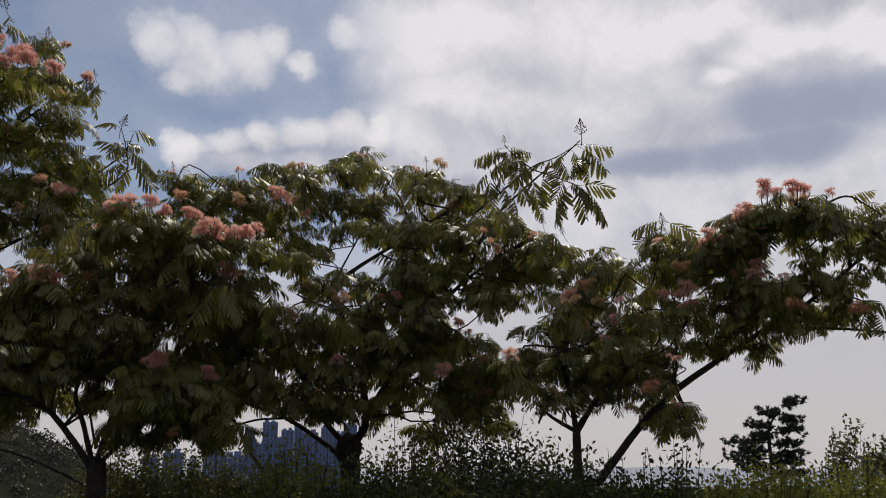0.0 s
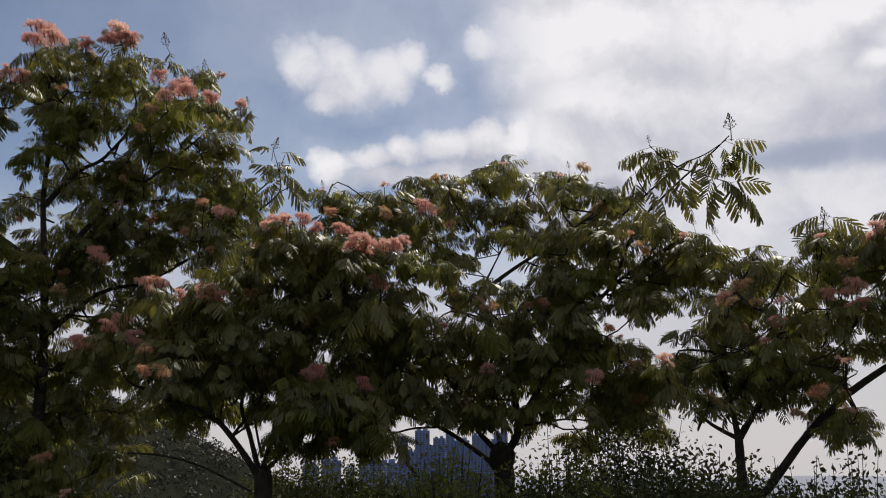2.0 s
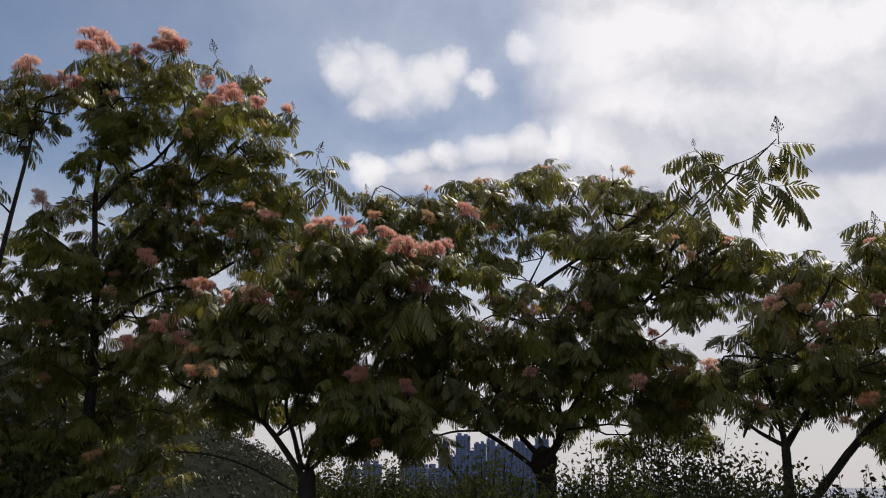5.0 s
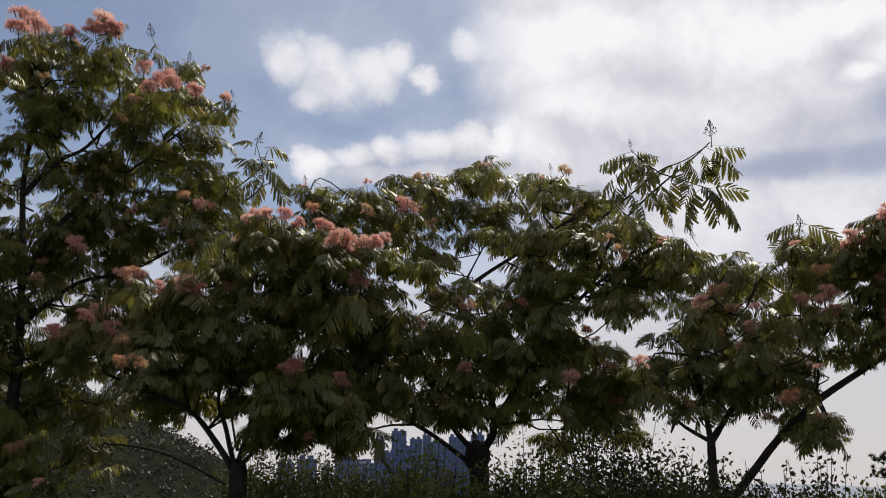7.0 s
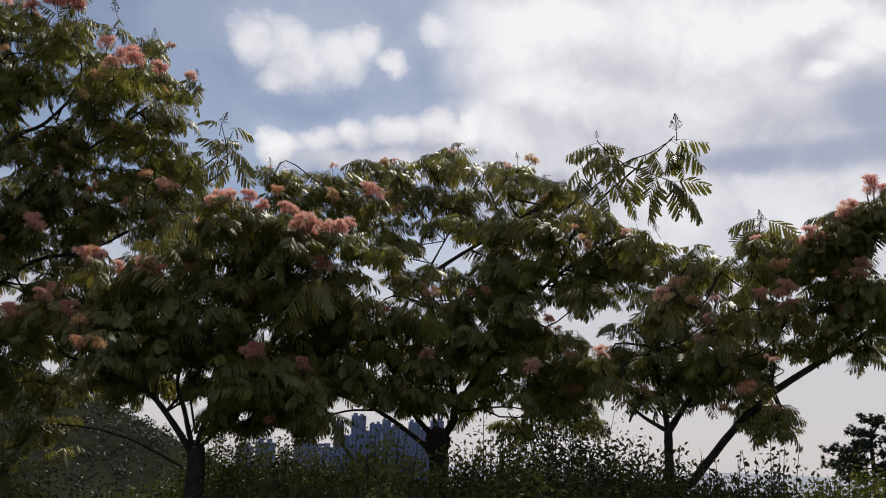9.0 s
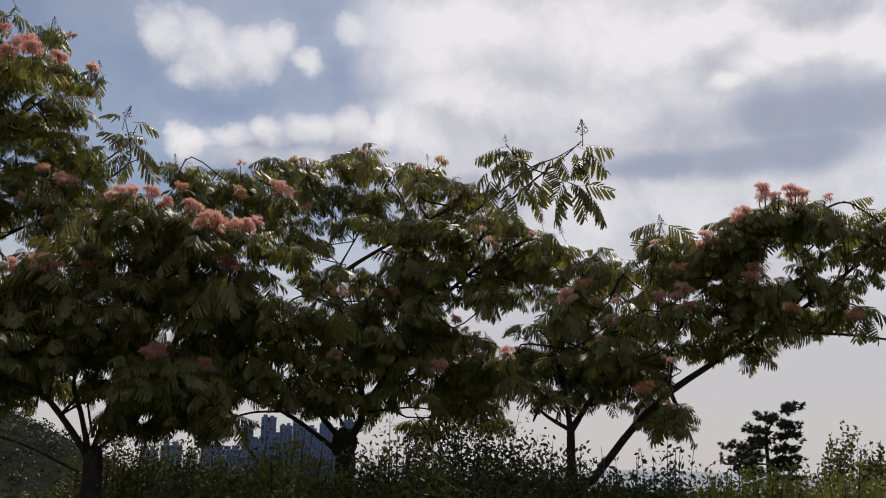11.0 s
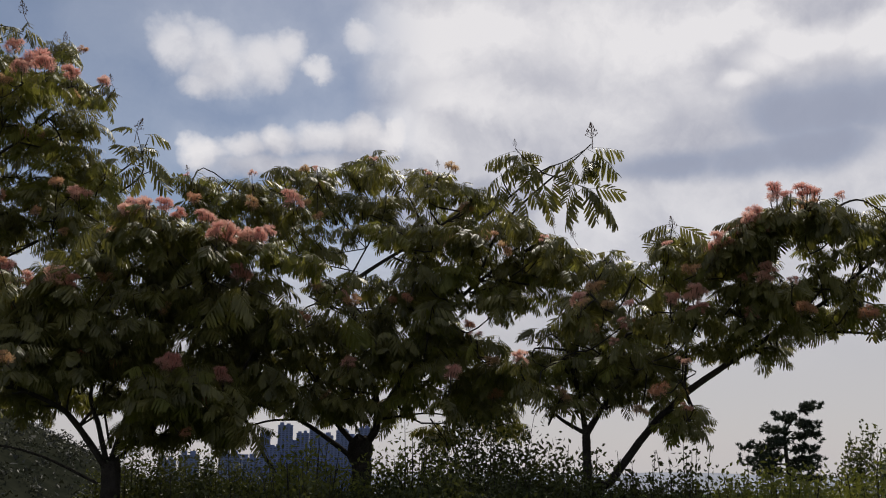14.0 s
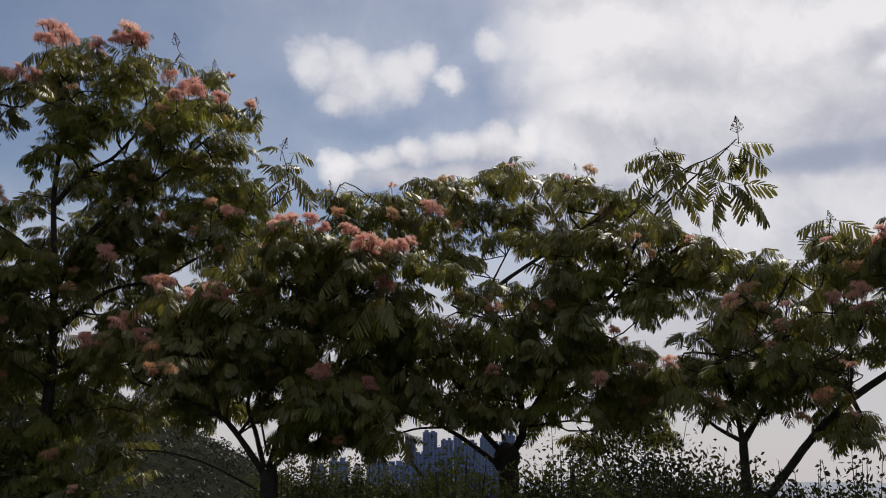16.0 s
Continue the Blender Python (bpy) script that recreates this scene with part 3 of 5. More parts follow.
# skyline and gaps as the camera sees them; leaves are cut to fit
VIEW_OUTLINE = [
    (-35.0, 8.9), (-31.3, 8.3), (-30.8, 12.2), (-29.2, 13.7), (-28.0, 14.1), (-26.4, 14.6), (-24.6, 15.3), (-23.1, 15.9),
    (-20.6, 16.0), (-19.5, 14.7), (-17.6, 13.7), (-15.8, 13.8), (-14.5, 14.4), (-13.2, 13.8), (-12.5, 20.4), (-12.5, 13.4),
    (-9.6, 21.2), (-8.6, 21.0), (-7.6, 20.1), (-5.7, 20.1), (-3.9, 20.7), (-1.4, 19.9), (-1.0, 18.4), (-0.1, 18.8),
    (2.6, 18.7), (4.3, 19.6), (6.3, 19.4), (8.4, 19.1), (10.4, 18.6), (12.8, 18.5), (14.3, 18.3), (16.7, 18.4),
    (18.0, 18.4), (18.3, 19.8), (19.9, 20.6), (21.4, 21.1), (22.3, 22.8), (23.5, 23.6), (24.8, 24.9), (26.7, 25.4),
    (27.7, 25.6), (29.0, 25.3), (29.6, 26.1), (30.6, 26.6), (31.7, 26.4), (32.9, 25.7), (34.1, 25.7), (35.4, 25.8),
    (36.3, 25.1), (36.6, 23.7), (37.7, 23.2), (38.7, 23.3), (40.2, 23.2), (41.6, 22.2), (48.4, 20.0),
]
VIEW_GAPS = [
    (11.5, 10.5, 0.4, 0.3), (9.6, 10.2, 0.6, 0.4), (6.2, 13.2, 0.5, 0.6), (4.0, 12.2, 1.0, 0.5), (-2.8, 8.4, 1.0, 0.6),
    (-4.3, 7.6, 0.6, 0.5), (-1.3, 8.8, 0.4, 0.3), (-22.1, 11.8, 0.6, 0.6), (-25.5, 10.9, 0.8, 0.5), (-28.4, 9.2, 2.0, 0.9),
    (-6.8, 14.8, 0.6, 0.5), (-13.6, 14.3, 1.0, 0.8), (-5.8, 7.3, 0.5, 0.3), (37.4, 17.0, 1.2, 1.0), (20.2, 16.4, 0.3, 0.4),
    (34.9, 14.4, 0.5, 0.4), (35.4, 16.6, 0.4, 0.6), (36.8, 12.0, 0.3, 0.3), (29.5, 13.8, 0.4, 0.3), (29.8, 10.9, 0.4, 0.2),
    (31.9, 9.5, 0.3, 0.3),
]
VIEW_GAPS_LOW = [
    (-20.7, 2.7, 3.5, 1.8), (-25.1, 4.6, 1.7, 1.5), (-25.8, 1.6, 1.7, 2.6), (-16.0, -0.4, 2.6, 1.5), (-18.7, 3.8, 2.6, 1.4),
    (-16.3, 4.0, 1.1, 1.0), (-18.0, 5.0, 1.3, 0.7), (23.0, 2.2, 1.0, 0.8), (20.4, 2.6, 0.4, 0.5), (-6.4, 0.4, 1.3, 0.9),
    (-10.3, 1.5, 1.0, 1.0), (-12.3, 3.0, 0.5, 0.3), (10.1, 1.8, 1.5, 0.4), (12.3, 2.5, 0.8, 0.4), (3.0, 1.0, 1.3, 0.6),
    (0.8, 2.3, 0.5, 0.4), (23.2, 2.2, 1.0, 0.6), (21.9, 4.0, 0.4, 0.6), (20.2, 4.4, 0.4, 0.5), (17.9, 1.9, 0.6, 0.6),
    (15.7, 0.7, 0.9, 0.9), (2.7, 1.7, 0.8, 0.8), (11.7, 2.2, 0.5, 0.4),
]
# ---- end of the plan ----

# ---- light ----
SUN_AZ, SUN_EL = -14.0, 50.0     # degrees to the left of +y, and up
sun = new("sun", bpy.data.lights.new("sun", "SUN"))
sun.data.energy, sun.data.angle, sun.data.color = 3.6, radians(1.5), (1.0, 0.93, 0.82)
sa, se = radians(SUN_AZ), radians(SUN_EL)
SUN_DIR = Vector((-math.sin(sa) * math.cos(se), math.cos(sa) * math.cos(se), math.sin(se)))
sun.matrix_world = look(SUN_DIR * 50, (0, 0, 0))


def links(tree):
    """Short helpers to add nodes and wire them."""
    def node(kind, **sets):
        n = tree.nodes.new(kind)
        for key, value in sets.items():
            if key == "op":
                n.operation = value
            elif key == "clamp":
                n.use_clamp = value
            elif key == "type":
                n.data_type = value
            elif key == "blend":
                n.blend_type = value
            elif key == "interp":
                n.interpolation_type = value
        return n

    def plug(source, n, key):
        if isinstance(source, (int, float, tuple)):
            n.inputs[key].default_value = source
        else:
            tree.links.new(source, n.inputs[key])

    def maths(op, a, b=0.0, clamp=False):
        n = node("ShaderNodeMath", op=op, clamp=clamp)
        plug(a, n, 0), plug(b, n, 1)
        return n.outputs[0]

    def vec(op, a, b=(0, 0, 0)):
        n = node("ShaderNodeVectorMath", op=op)
        plug(a, n, 0), plug(b, n, 1)
        return n.outputs["Value"] if op in ("LENGTH", "DOT_PRODUCT", "DISTANCE") else n.outputs[0]

    def ramp(value, lo, hi, a=0.0, b=1.0, smooth=True):
        n = node("ShaderNodeMapRange", interp="SMOOTHSTEP" if smooth else "LINEAR")
        plug(value, n, 0)
        for key, v in zip((1, 2, 3, 4), (lo, hi, a, b)):
            n.inputs[key].default_value = v
        return n.outputs[0]

    def noisy(vector, scale, detail=4.0, rough=0.55, colour=False):
        n = node("ShaderNodeTexNoise")
        plug(vector, n, "Vector")
        n.inputs["Scale"].default_value, n.inputs["Detail"].default_value, n.inputs["Roughness"].default_value = scale, detail, rough
        return n.outputs["Color" if colour else 0]

    def mix(fac, a, b, blend="MIX"):
        n = node("ShaderNodeMix", type="RGBA", blend=blend)
        plug(fac, n, 0)
        for key, v in ((6, a), (7, b)):
            plug((*v, 1) if isinstance(v, tuple) and len(v) == 3 else v, n, key)
        return n.outputs[2]
    return node, plug, maths, vec, ramp, noisy, mix


def cloud_group(name, blobs):
    """How thick the cloud made of these rounded lobes is in a direction."""
    g = bpy.data.node_groups.new(name, "ShaderNodeTree")
    g.interface.new_socket("Way", in_out="INPUT", socket_type="NodeSocketVector")
    g.interface.new_socket("Thick", in_out="OUTPUT", socket_type="NodeSocketFloat")
    node, plug, maths, vec, ramp, noisy, mix = links(g)
    way = node("NodeGroupInput").outputs[0]
    total = None
    for x, y, z, rx, rz in blobs:
        off = vec("MULTIPLY", vec("SUBTRACT", way, (x, y, z)), (1 / rx, 0.6 / rx, 1 / rz))
        one = ramp(vec("LENGTH", off), 1.6, 0.15)
        if total is None:
            total = one
        else:
            n = node("ShaderNodeMath", op="SMOOTH_MAX")
            plug(total, n, 0), plug(one, n, 1), plug(0.15, n, 2)
            total = n.outputs[0]
    plug(total, node("NodeGroupOutput"), 0)
    return g


def make_sky():
    world = bpy.data.worlds.new("sky")
    world.use_nodes = True
    scene.world = world
    tree = world.node_tree
    tree.nodes.clear()
    node, plug, maths, vec, ramp, noisy, mix = links(tree)
    way = node("ShaderNodeTexCoord").outputs["Generated"]
    sky = node("ShaderNodeTexSky")
    sky.sky_type, sky.sun_disc = "NISHITA", False
    sky.sun_elevation, sky.sun_rotation = se, -sa
    sky.air_density, sky.dust_density, sky.ozone_density = 1.0, 0.5, 3.0
    # the edges of the clouds are ragged by noise at three sizes
    warp = vec("SUBTRACT", noisy(way, 7.0, 6.0, 0.62, True), (0.5, 0.5, 0.5))
    n = node("ShaderNodeVectorMath", op="SCALE")
    plug(warp, n, 0), plug(0.085, n, "Scale")
    n_warp = n.outputs[0]
    ragged = vec("ADD", way, n_warp)
    fine = maths("MULTIPLY", maths("SUBTRACT", noisy(way, 10.0, 7.0, 0.58), 0.5), 0.8)

    def thick(group, at):
        n = node("ShaderNodeGroup")
        n.node_tree = group
        plug(at, n, 0)
        return n.outputs[0]

    high, low, rain = cloud_group("cumulus", CUMULUS), cloud_group("cumulus_low", CUMULUS_LOW), cloud_group("rain_cloud", RAIN_CLOUD)
    up = vec("ADD", ragged, tuple(SUN_DIR * 0.045))
    sep = node("ShaderNodeSeparateXYZ")
    plug(way, sep, 0)
    x, y, z = sep.outputs
    # a veil of thin cloud: towards the sun's side, towards the horizon and, broken, all round
    veil = maths("MAXIMUM", maths("MULTIPLY", ramp(x, -0.17, -0.01), ramp(y, 0.2, 0.7)), ramp(z, 0.36, 0.12))
    broken = maths("MULTIPLY", ramp(noisy(ragged, 2.2, 6.0), 0.45, 0.62), ramp(y, 0.75, 0.3))
    cover = maths("MAXIMUM", maths("MULTIPLY", veil, 0.88), maths("MULTIPLY", broken, 0.9))
    cover = maths("MAXIMUM", cover, ramp(x, -0.65, -0.15, 0.12, 0.30))
    d_high = ramp(maths("ADD", thick(high, ragged), fine), 0.14, 1.20, 0.0, 0.80)
    d_low = ramp(maths("ADD", thick(low, ragged), fine), 0.28, 1.05, 0.0, 0.90)
    cover = maths("MAXIMUM", cover, maths("MAXIMUM", d_high, d_low), True)
    # lit rims on the sun's side, greyer bellies below
    rim = maths("SUBTRACT", maths("MAXIMUM", thick(high, ragged), thick(low, ragged)), maths("MAXIMUM", thick(high, up), thick(low, up)))
    body = maths("ADD", ramp(noisy(ragged, 7.0, 7.0, 0.6), 0.32, 0.66, -0.22, 0.10), maths("MULTIPLY", rim, 0.36))
    glow = ramp(vec("DISTANCE", way, tuple(SUN_DIR)), 1.05, 0.2, 0.0, 0.24)
    gentle = vec("ADD", way, vec("MULTIPLY", n_warp, (0.4, 0.4, 0.4)))
    crest = thick(cloud_group("rain_crest", RAIN_CREST), gentle)
    glow = maths("SUBTRACT", glow, maths("MULTIPLY", thick(cloud_group("grey_veil", GREY_VEIL), ragged), 0.16))
    glow = maths("ADD", glow, maths("MULTIPLY", crest, 0.42))
    body = maths("SUBTRACT", body, maths("MULTIPLY", thick(low, up), 0.20))
    level = maths("ADD", maths("ADD", body, glow), 0.56)
    cloud = mix(ramp(level, 0.38, 0.92, smooth=False), (0.445, 0.445, 0.505), (0.86, 0.83, 0.83))
    cloud = mix(ramp(z, 0.26, 0.06), cloud, (0.545, 0.52, 0.535))
    d_rain = ramp(maths("ADD", thick(rain, gentle), maths("MULTIPLY", fine, 0.8)), 0.10, 1.05)
    d_rain = maths("MULTIPLY", d_rain, ramp(crest, 1.0, 0.35))
    grey = mix(noisy(gentle, 9.0, 5.0), (0.26, 0.295, 0.40), (0.34, 0.37, 0.47))
    cloud = mix(maths("MULTIPLY", d_rain, 0.9), cloud, grey)
    cover = maths("MAXIMUM", cover, d_rain, True)
    back, front = node("ShaderNodeBackground"), node("ShaderNodeBackground")
    plug(sky.outputs[0], back, 0), plug(0.064, back, 1)
    plug(cloud, front, 0), plug(1.0, front, 1)
    m = node("ShaderNodeMixShader")
    plug(cover, m, 0), plug(back.outputs[0], m, 1), plug(front.outputs[0], m, 2)
    plug(m.outputs[0], node("ShaderNodeOutputWorld"), 0)


make_sky()

# ---- materials ----


def material(name):
    m = bpy.data.materials.new(name)
    m.use_nodes = True
    m.node_tree.nodes.clear()
    return m, links(m.node_tree)


def finish(m, shader):
    out = m.node_tree.nodes.new("ShaderNodeOutputMaterial")
    m.node_tree.links.new(shader, out.inputs[0])
    return m


def leafy(name, dark, light, glow, thin=0.4, size=2.5, rough=0.5, gloss=0.3):
    """A leaf: two greens that change over the crown, with light coming through it."""
    m, (node, plug, maths, vec, ramp, noisy, mix) = material(name)
    where = node("ShaderNodeNewGeometry").outputs["Position"]
    own = node("ShaderNodeNewGeometry").outputs["Random Per Island"]
    broad = maths("MULTIPLY", ramp(noisy(where, size, 3.0), 0.35, 0.65), 0.45)
    leafwise = maths("MULTIPLY", ramp(noisy(where, 8.0, 1.0), 0.38, 0.62), 0.35)
    fac = maths("ADD", maths("ADD", broad, leafwise), maths("MULTIPLY", own, 0.2))
    colour = mix(fac, dark, light)
    p = node("ShaderNodeBsdfPrincipled")
    plug(colour, p, "Base Color"), plug(rough, p, "Roughness"), plug(gloss, p, "Specular IOR Level")
    t = node("ShaderNodeBsdfTranslucent")
    plug(mix(fac, tuple(c * 0.6 for c in glow), glow), t, 0)
    s = node("ShaderNodeMixShader")
    plug(thin, s, 0), plug(p.outputs[0], s, 1), plug(t.outputs[0], s, 2)
    return finish(m, s.outputs[0])


def rough_paint(name, a, b, size, rough=0.85, bump=0.0, fine=8.0):
    """A plain surface with stains at two sizes and some relief."""
    m, (node, plug, maths, vec, ramp, noisy, mix) = material(name)
    where = node("ShaderNodeNewGeometry").outputs["Position"]
    fac = maths("ADD", maths("MULTIPLY", noisy(where, size, 4.0), 0.6), maths("MULTIPLY", noisy(where, size * fine, 3.0), 0.4))
    p = node("ShaderNodeBsdfPrincipled")
    plug(mix(ramp(fac, 0.3, 0.7), a, b), p, "Base Color"), plug(rough, p, "Roughness"), plug(0.0 if rough > 0.92 else 0.2, p, "Specular IOR Level")
    if bump:
        n = node("ShaderNodeBump")
        plug(noisy(where, size * fine, 5.0), n, "Height"), plug(bump, n, "Strength"), plug(0.02, n, "Distance")
        plug(n.outputs[0], p, "Normal")
    return finish(m, p.outputs[0])


def petals(name, deep, pale, tip):
    m, (node, plug, maths, vec, ramp, noisy, mix) = material(name)
    own = node("ShaderNodeObjectInfo").outputs["Random"]
    isle = node("ShaderNodeNewGeometry").outputs["Random Per Island"]
    colour = mix(own, deep, pale)
    colour = mix(maths("MULTIPLY", isle, 0.45), colour, tip)
    p = node("ShaderNodeBsdfDiffuse")
    t = node("ShaderNodeBsdfTranslucent")
    plug(colour, p, 0), plug(colour, t, 0)
    s = node("ShaderNodeMixShader")
    plug(0.65, s, 0), plug(p.outputs[0], s, 1), plug(t.outputs[0], s, 2)
    return finish(m, s.outputs[0])


LEAF = leafy("silk_tree_leaf", (0.049, 0.050, 0.018), (0.158, 0.147, 0.040), (0.29, 0.265, 0.05), 0.27, 2.5, 0.47, 0.42)
YOUNG_LEAF = leafy("young_silk_tree_leaf", (0.09, 0.10, 0.02), (0.15, 0.15, 0.03), (0.32, 0.31, 0.06), 0.42)
# shade under the trees is put into this green, sunlight into the next
SHADE_TONED_LEAF = leafy("shade_toned_leaf", (0.022, 0.031, 0.012), (0.066, 0.074, 0.024), (0.14, 0.15, 0.03), 0.26, 3.0, gloss=0.22)
SUN_TONED_LEAF = leafy("sun_toned_leaf", (0.07, 0.085, 0.018), (0.15, 0.16, 0.03), (0.28, 0.29, 0.05), 0.36, 3.0)
NEEDLE = leafy("pine_needle", (0.018, 0.028, 0.020), (0.035, 0.045, 0.028), (0.04, 0.05, 0.02), 0.12)
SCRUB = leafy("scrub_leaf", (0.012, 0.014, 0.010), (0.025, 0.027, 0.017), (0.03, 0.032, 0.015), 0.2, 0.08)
BARK = rough_paint("bark", (0.022, 0.019, 0.017), (0.055, 0.048, 0.042), 14.0, 0.9, 0.6)
BUD = rough_paint("flower_bud", (0.10, 0.08, 0.05), (0.25, 0.16, 0.14), 30.0, 0.7)
PETAL = petals("silk_flower", (0.62, 0.25, 0.21), (0.76, 0.46, 0.36), (0.84, 0.68, 0.60))
FADED = petals("faded_silk_flower", (0.50, 0.21, 0.13), (0.60, 0.40, 0.20), (0.62, 0.48, 0.34))
GRASS = rough_paint("grass", (0.03, 0.05, 0.015), (0.07, 0.09, 0.03), 0.6, 0.95, 0.3)
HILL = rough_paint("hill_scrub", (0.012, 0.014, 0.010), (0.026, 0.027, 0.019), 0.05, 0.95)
# distance haze is put into the blue of these far hills and towers
HAZED_HILL = rough_paint("hazed_hill", (0.24, 0.26, 0.30), (0.30, 0.32, 0.36), 0.004, 0.95)
HAZED_TOWER = rough_paint("tower_wall", (0.135, 0.175, 0.33), (0.175, 0.215, 0.38), 0.02, 0.8)
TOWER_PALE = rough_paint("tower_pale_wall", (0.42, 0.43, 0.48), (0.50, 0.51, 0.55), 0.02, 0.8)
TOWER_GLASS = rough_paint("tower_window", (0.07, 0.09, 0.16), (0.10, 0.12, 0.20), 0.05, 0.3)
CONCRETE = rough_paint("concrete", (0.12, 0.12, 0.115), (0.18, 0.175, 0.165), 1.5, 0.85, 0.2)
PALE_WALL = rough_paint("pale_wall", (0.30, 0.27, 0.22), (0.38, 0.35, 0.29), 1.2, 0.85, 0.1)

# ---- building blocks ----
rng = np.random.RandomState(7)


def mesh(name, verts, faces, *mats, slots=None, smooth=False):
    me = bpy.data.meshes.new(name)
    me.from_pydata([tuple(v) for v in verts], [], faces)
    for m in mats:
        me.materials.append(m)
    if slots is not None:
        me.polygons.foreach_set("material_index", slots)
    if smooth:
        me.polygons.foreach_set("use_smooth", [True] * len(me.polygons))
    me.update()
    return me


def child(name, me, parent, label="", m=None):
    ob = new(name, me)
    ob.parent = parent
    if m is not None:
        ob.matrix_basis = m
    if label:
        tagged(ob, label)
    return ob


def thing(name, label, category, group="", at=(0, 0, 0), kind=""):
    ob = new(name)
    ob.location = at
    return tagged(ob, label, category, group, kind)


def tube(points, r0, r1, sides=7, wobble=0.0, steps=5):
    """Vertices and faces of a tapered, slightly knotty branch along points."""
    pts = smooth_line(points, steps)
    n = len(pts)
    verts, faces = [], []
    for i, p in enumerate(pts):
        ahead = (pts[min(i + 1, n - 1)] - pts[max(i - 1, 0)])
        ahead = ahead / (np.linalg.norm(ahead) + 1e-9)
        side = np.cross(ahead, (0.3, 0.9, 0.2))
        side /= np.linalg.norm(side) + 1e-9
        other = np.cross(ahead, side)
        r = r0 + (r1 - r0) * (i / (n - 1)) ** 0.8
        for k in range(sides):
            a = 2 * math.pi * k / sides
            rr = r * (1 + wobble * rng.uniform(-1, 1))
            verts.append(p + rr * (math.cos(a) * side + math.sin(a) * other))
        if i:
            for k in range(sides):
                b, c = (i - 1) * sides, i * sides
                faces.append((b + k, b + (k + 1) % sides, c + (k + 1) % sides, c + k))
    faces.append(tuple(range((n - 1) * sides, n * sides)))
    return verts, faces


def smooth_line(points, steps=5):
    """A Catmull-Rom line through points."""
    p = [np.array(q, float) for q in points]
    p = [2 * p[0] - p[1]] + p + [2 * p[-1] - p[-2]]
    line = []
    for i in range(1, len(p) - 2):
        a, b, c, d = p[i - 1:i + 3]
        for s in range(steps):
            t = s / steps
            line.append(0.5 * (2 * b + (c - a) * t + (2 * a - 5 * b + 4 * c - d) * t * t + (3 * b - a - 3 * c + d) * t ** 3))
    line.append(p[-2])
    return line


def join(parts):
    verts, faces, base = [], [], 0
    for v, f in parts:
        verts += list(v)
        faces += [tuple(i + base for i in q) for q in f]
        base += len(v)
    return verts, faces


def fern_leaf(seed, pairs=10, length=0.27, droop=0.5, fine=True):
    """A leaf of the silk tree: an arching stalk with pairs of feathery side stalks, each set with small leaflets. Along +x, up is z."""
    r = np.random.RandomState(seed)
    verts, faces = [], []

    def stalk(t):
        return np.array([length * (t - 0.10 * droop * t * t), 0.0, length * (0.16 * t - droop * 0.62 * t * t)])

    pts = [stalk(t) for t in np.linspace(0, 1, 5)]
    v, f = tube(pts, 0.0022, 0.001, 3, 0.0, 1)
    verts, faces = list(v), list(f)
    for i in range(pairs):
        t = 0.18 + 0.82 * (i + 0.5) / pairs
        at = stalk(t)
        long = 0.108 * length / 0.27 * math.sin(math.pi * (0.22 + 0.70 * (i + 0.5) / pairs)) ** 0.7
        for side in (-1, 1):
            turn = radians(66 - 22 * t + r.uniform(-6, 6))
            fall = radians(34 + r.uniform(-12, 18))
            ahead = np.array([math.cos(turn) * math.cos(fall), side * math.sin(turn) * math.cos(fall), -math.sin(fall)])
            cross = np.cross(ahead, (0, 0, 1.0))
            cross /= np.linalg.norm(cross)
            # a blade of leaflets, blunt at the end; the finer one is folded along its rib and has a ragged edge
            rows = (0.04, 0.30, 0.62, 0.88, 1.0) if fine else (0.05, 0.70, 1.0)
            cross = cross + np.array([0, 0, r.uniform(-0.35, 0.35)])
            b, wide = len(verts), 3 if fine else 2
            for k, u in enumerate(rows):
                mid = at + ahead * long * u + np.array([0, 0, -0.30 * long * u * u])
                half = (0.0092 if fine else 0.0082) * length / 0.27 * max(1 - (2.0 * u - 0.95) ** 4, 0.12) ** 0.5 * (1 + (0.10 * (-1) ** k if fine else 0))
                edge = ahead * 0.006 - np.array([0, 0, 0.004]) if fine else 0 * ahead
                verts += [mid - cross * half + edge] + [mid] * (wide - 2) + [mid + cross * half + edge]
            for k in range(len(rows) - 1):
                for j in range(wide - 1):
                    c = b + wide * k + j
                    faces.append((c, c + 1, c + 1 + wide, c + wide))
    return np.array(verts), faces


LEAF_DROOP = (0.35, 0.6, 0.8, 1.0, 0.55, 0.9)
LEAF_SHAPES = [fern_leaf(s, 8 + s % 3, 0.27 + 0.02 * (s % 3), d) for s, d in enumerate(LEAF_DROOP)]
BLADE_SHAPES = [fern_leaf(s, 8 + s % 3, 0.27 + 0.02 * (s % 3), d, False) for s, d in enumerate(LEAF_DROOP)]
LEAF_MESHES = [mesh("silk_leaf", v, f, LEAF) for v, f in LEAF_SHAPES]
YOUNG_MESHES = [mesh("young_silk_leaf", v, f, YOUNG_LEAF) for v, f in LEAF_SHAPES[:3]]


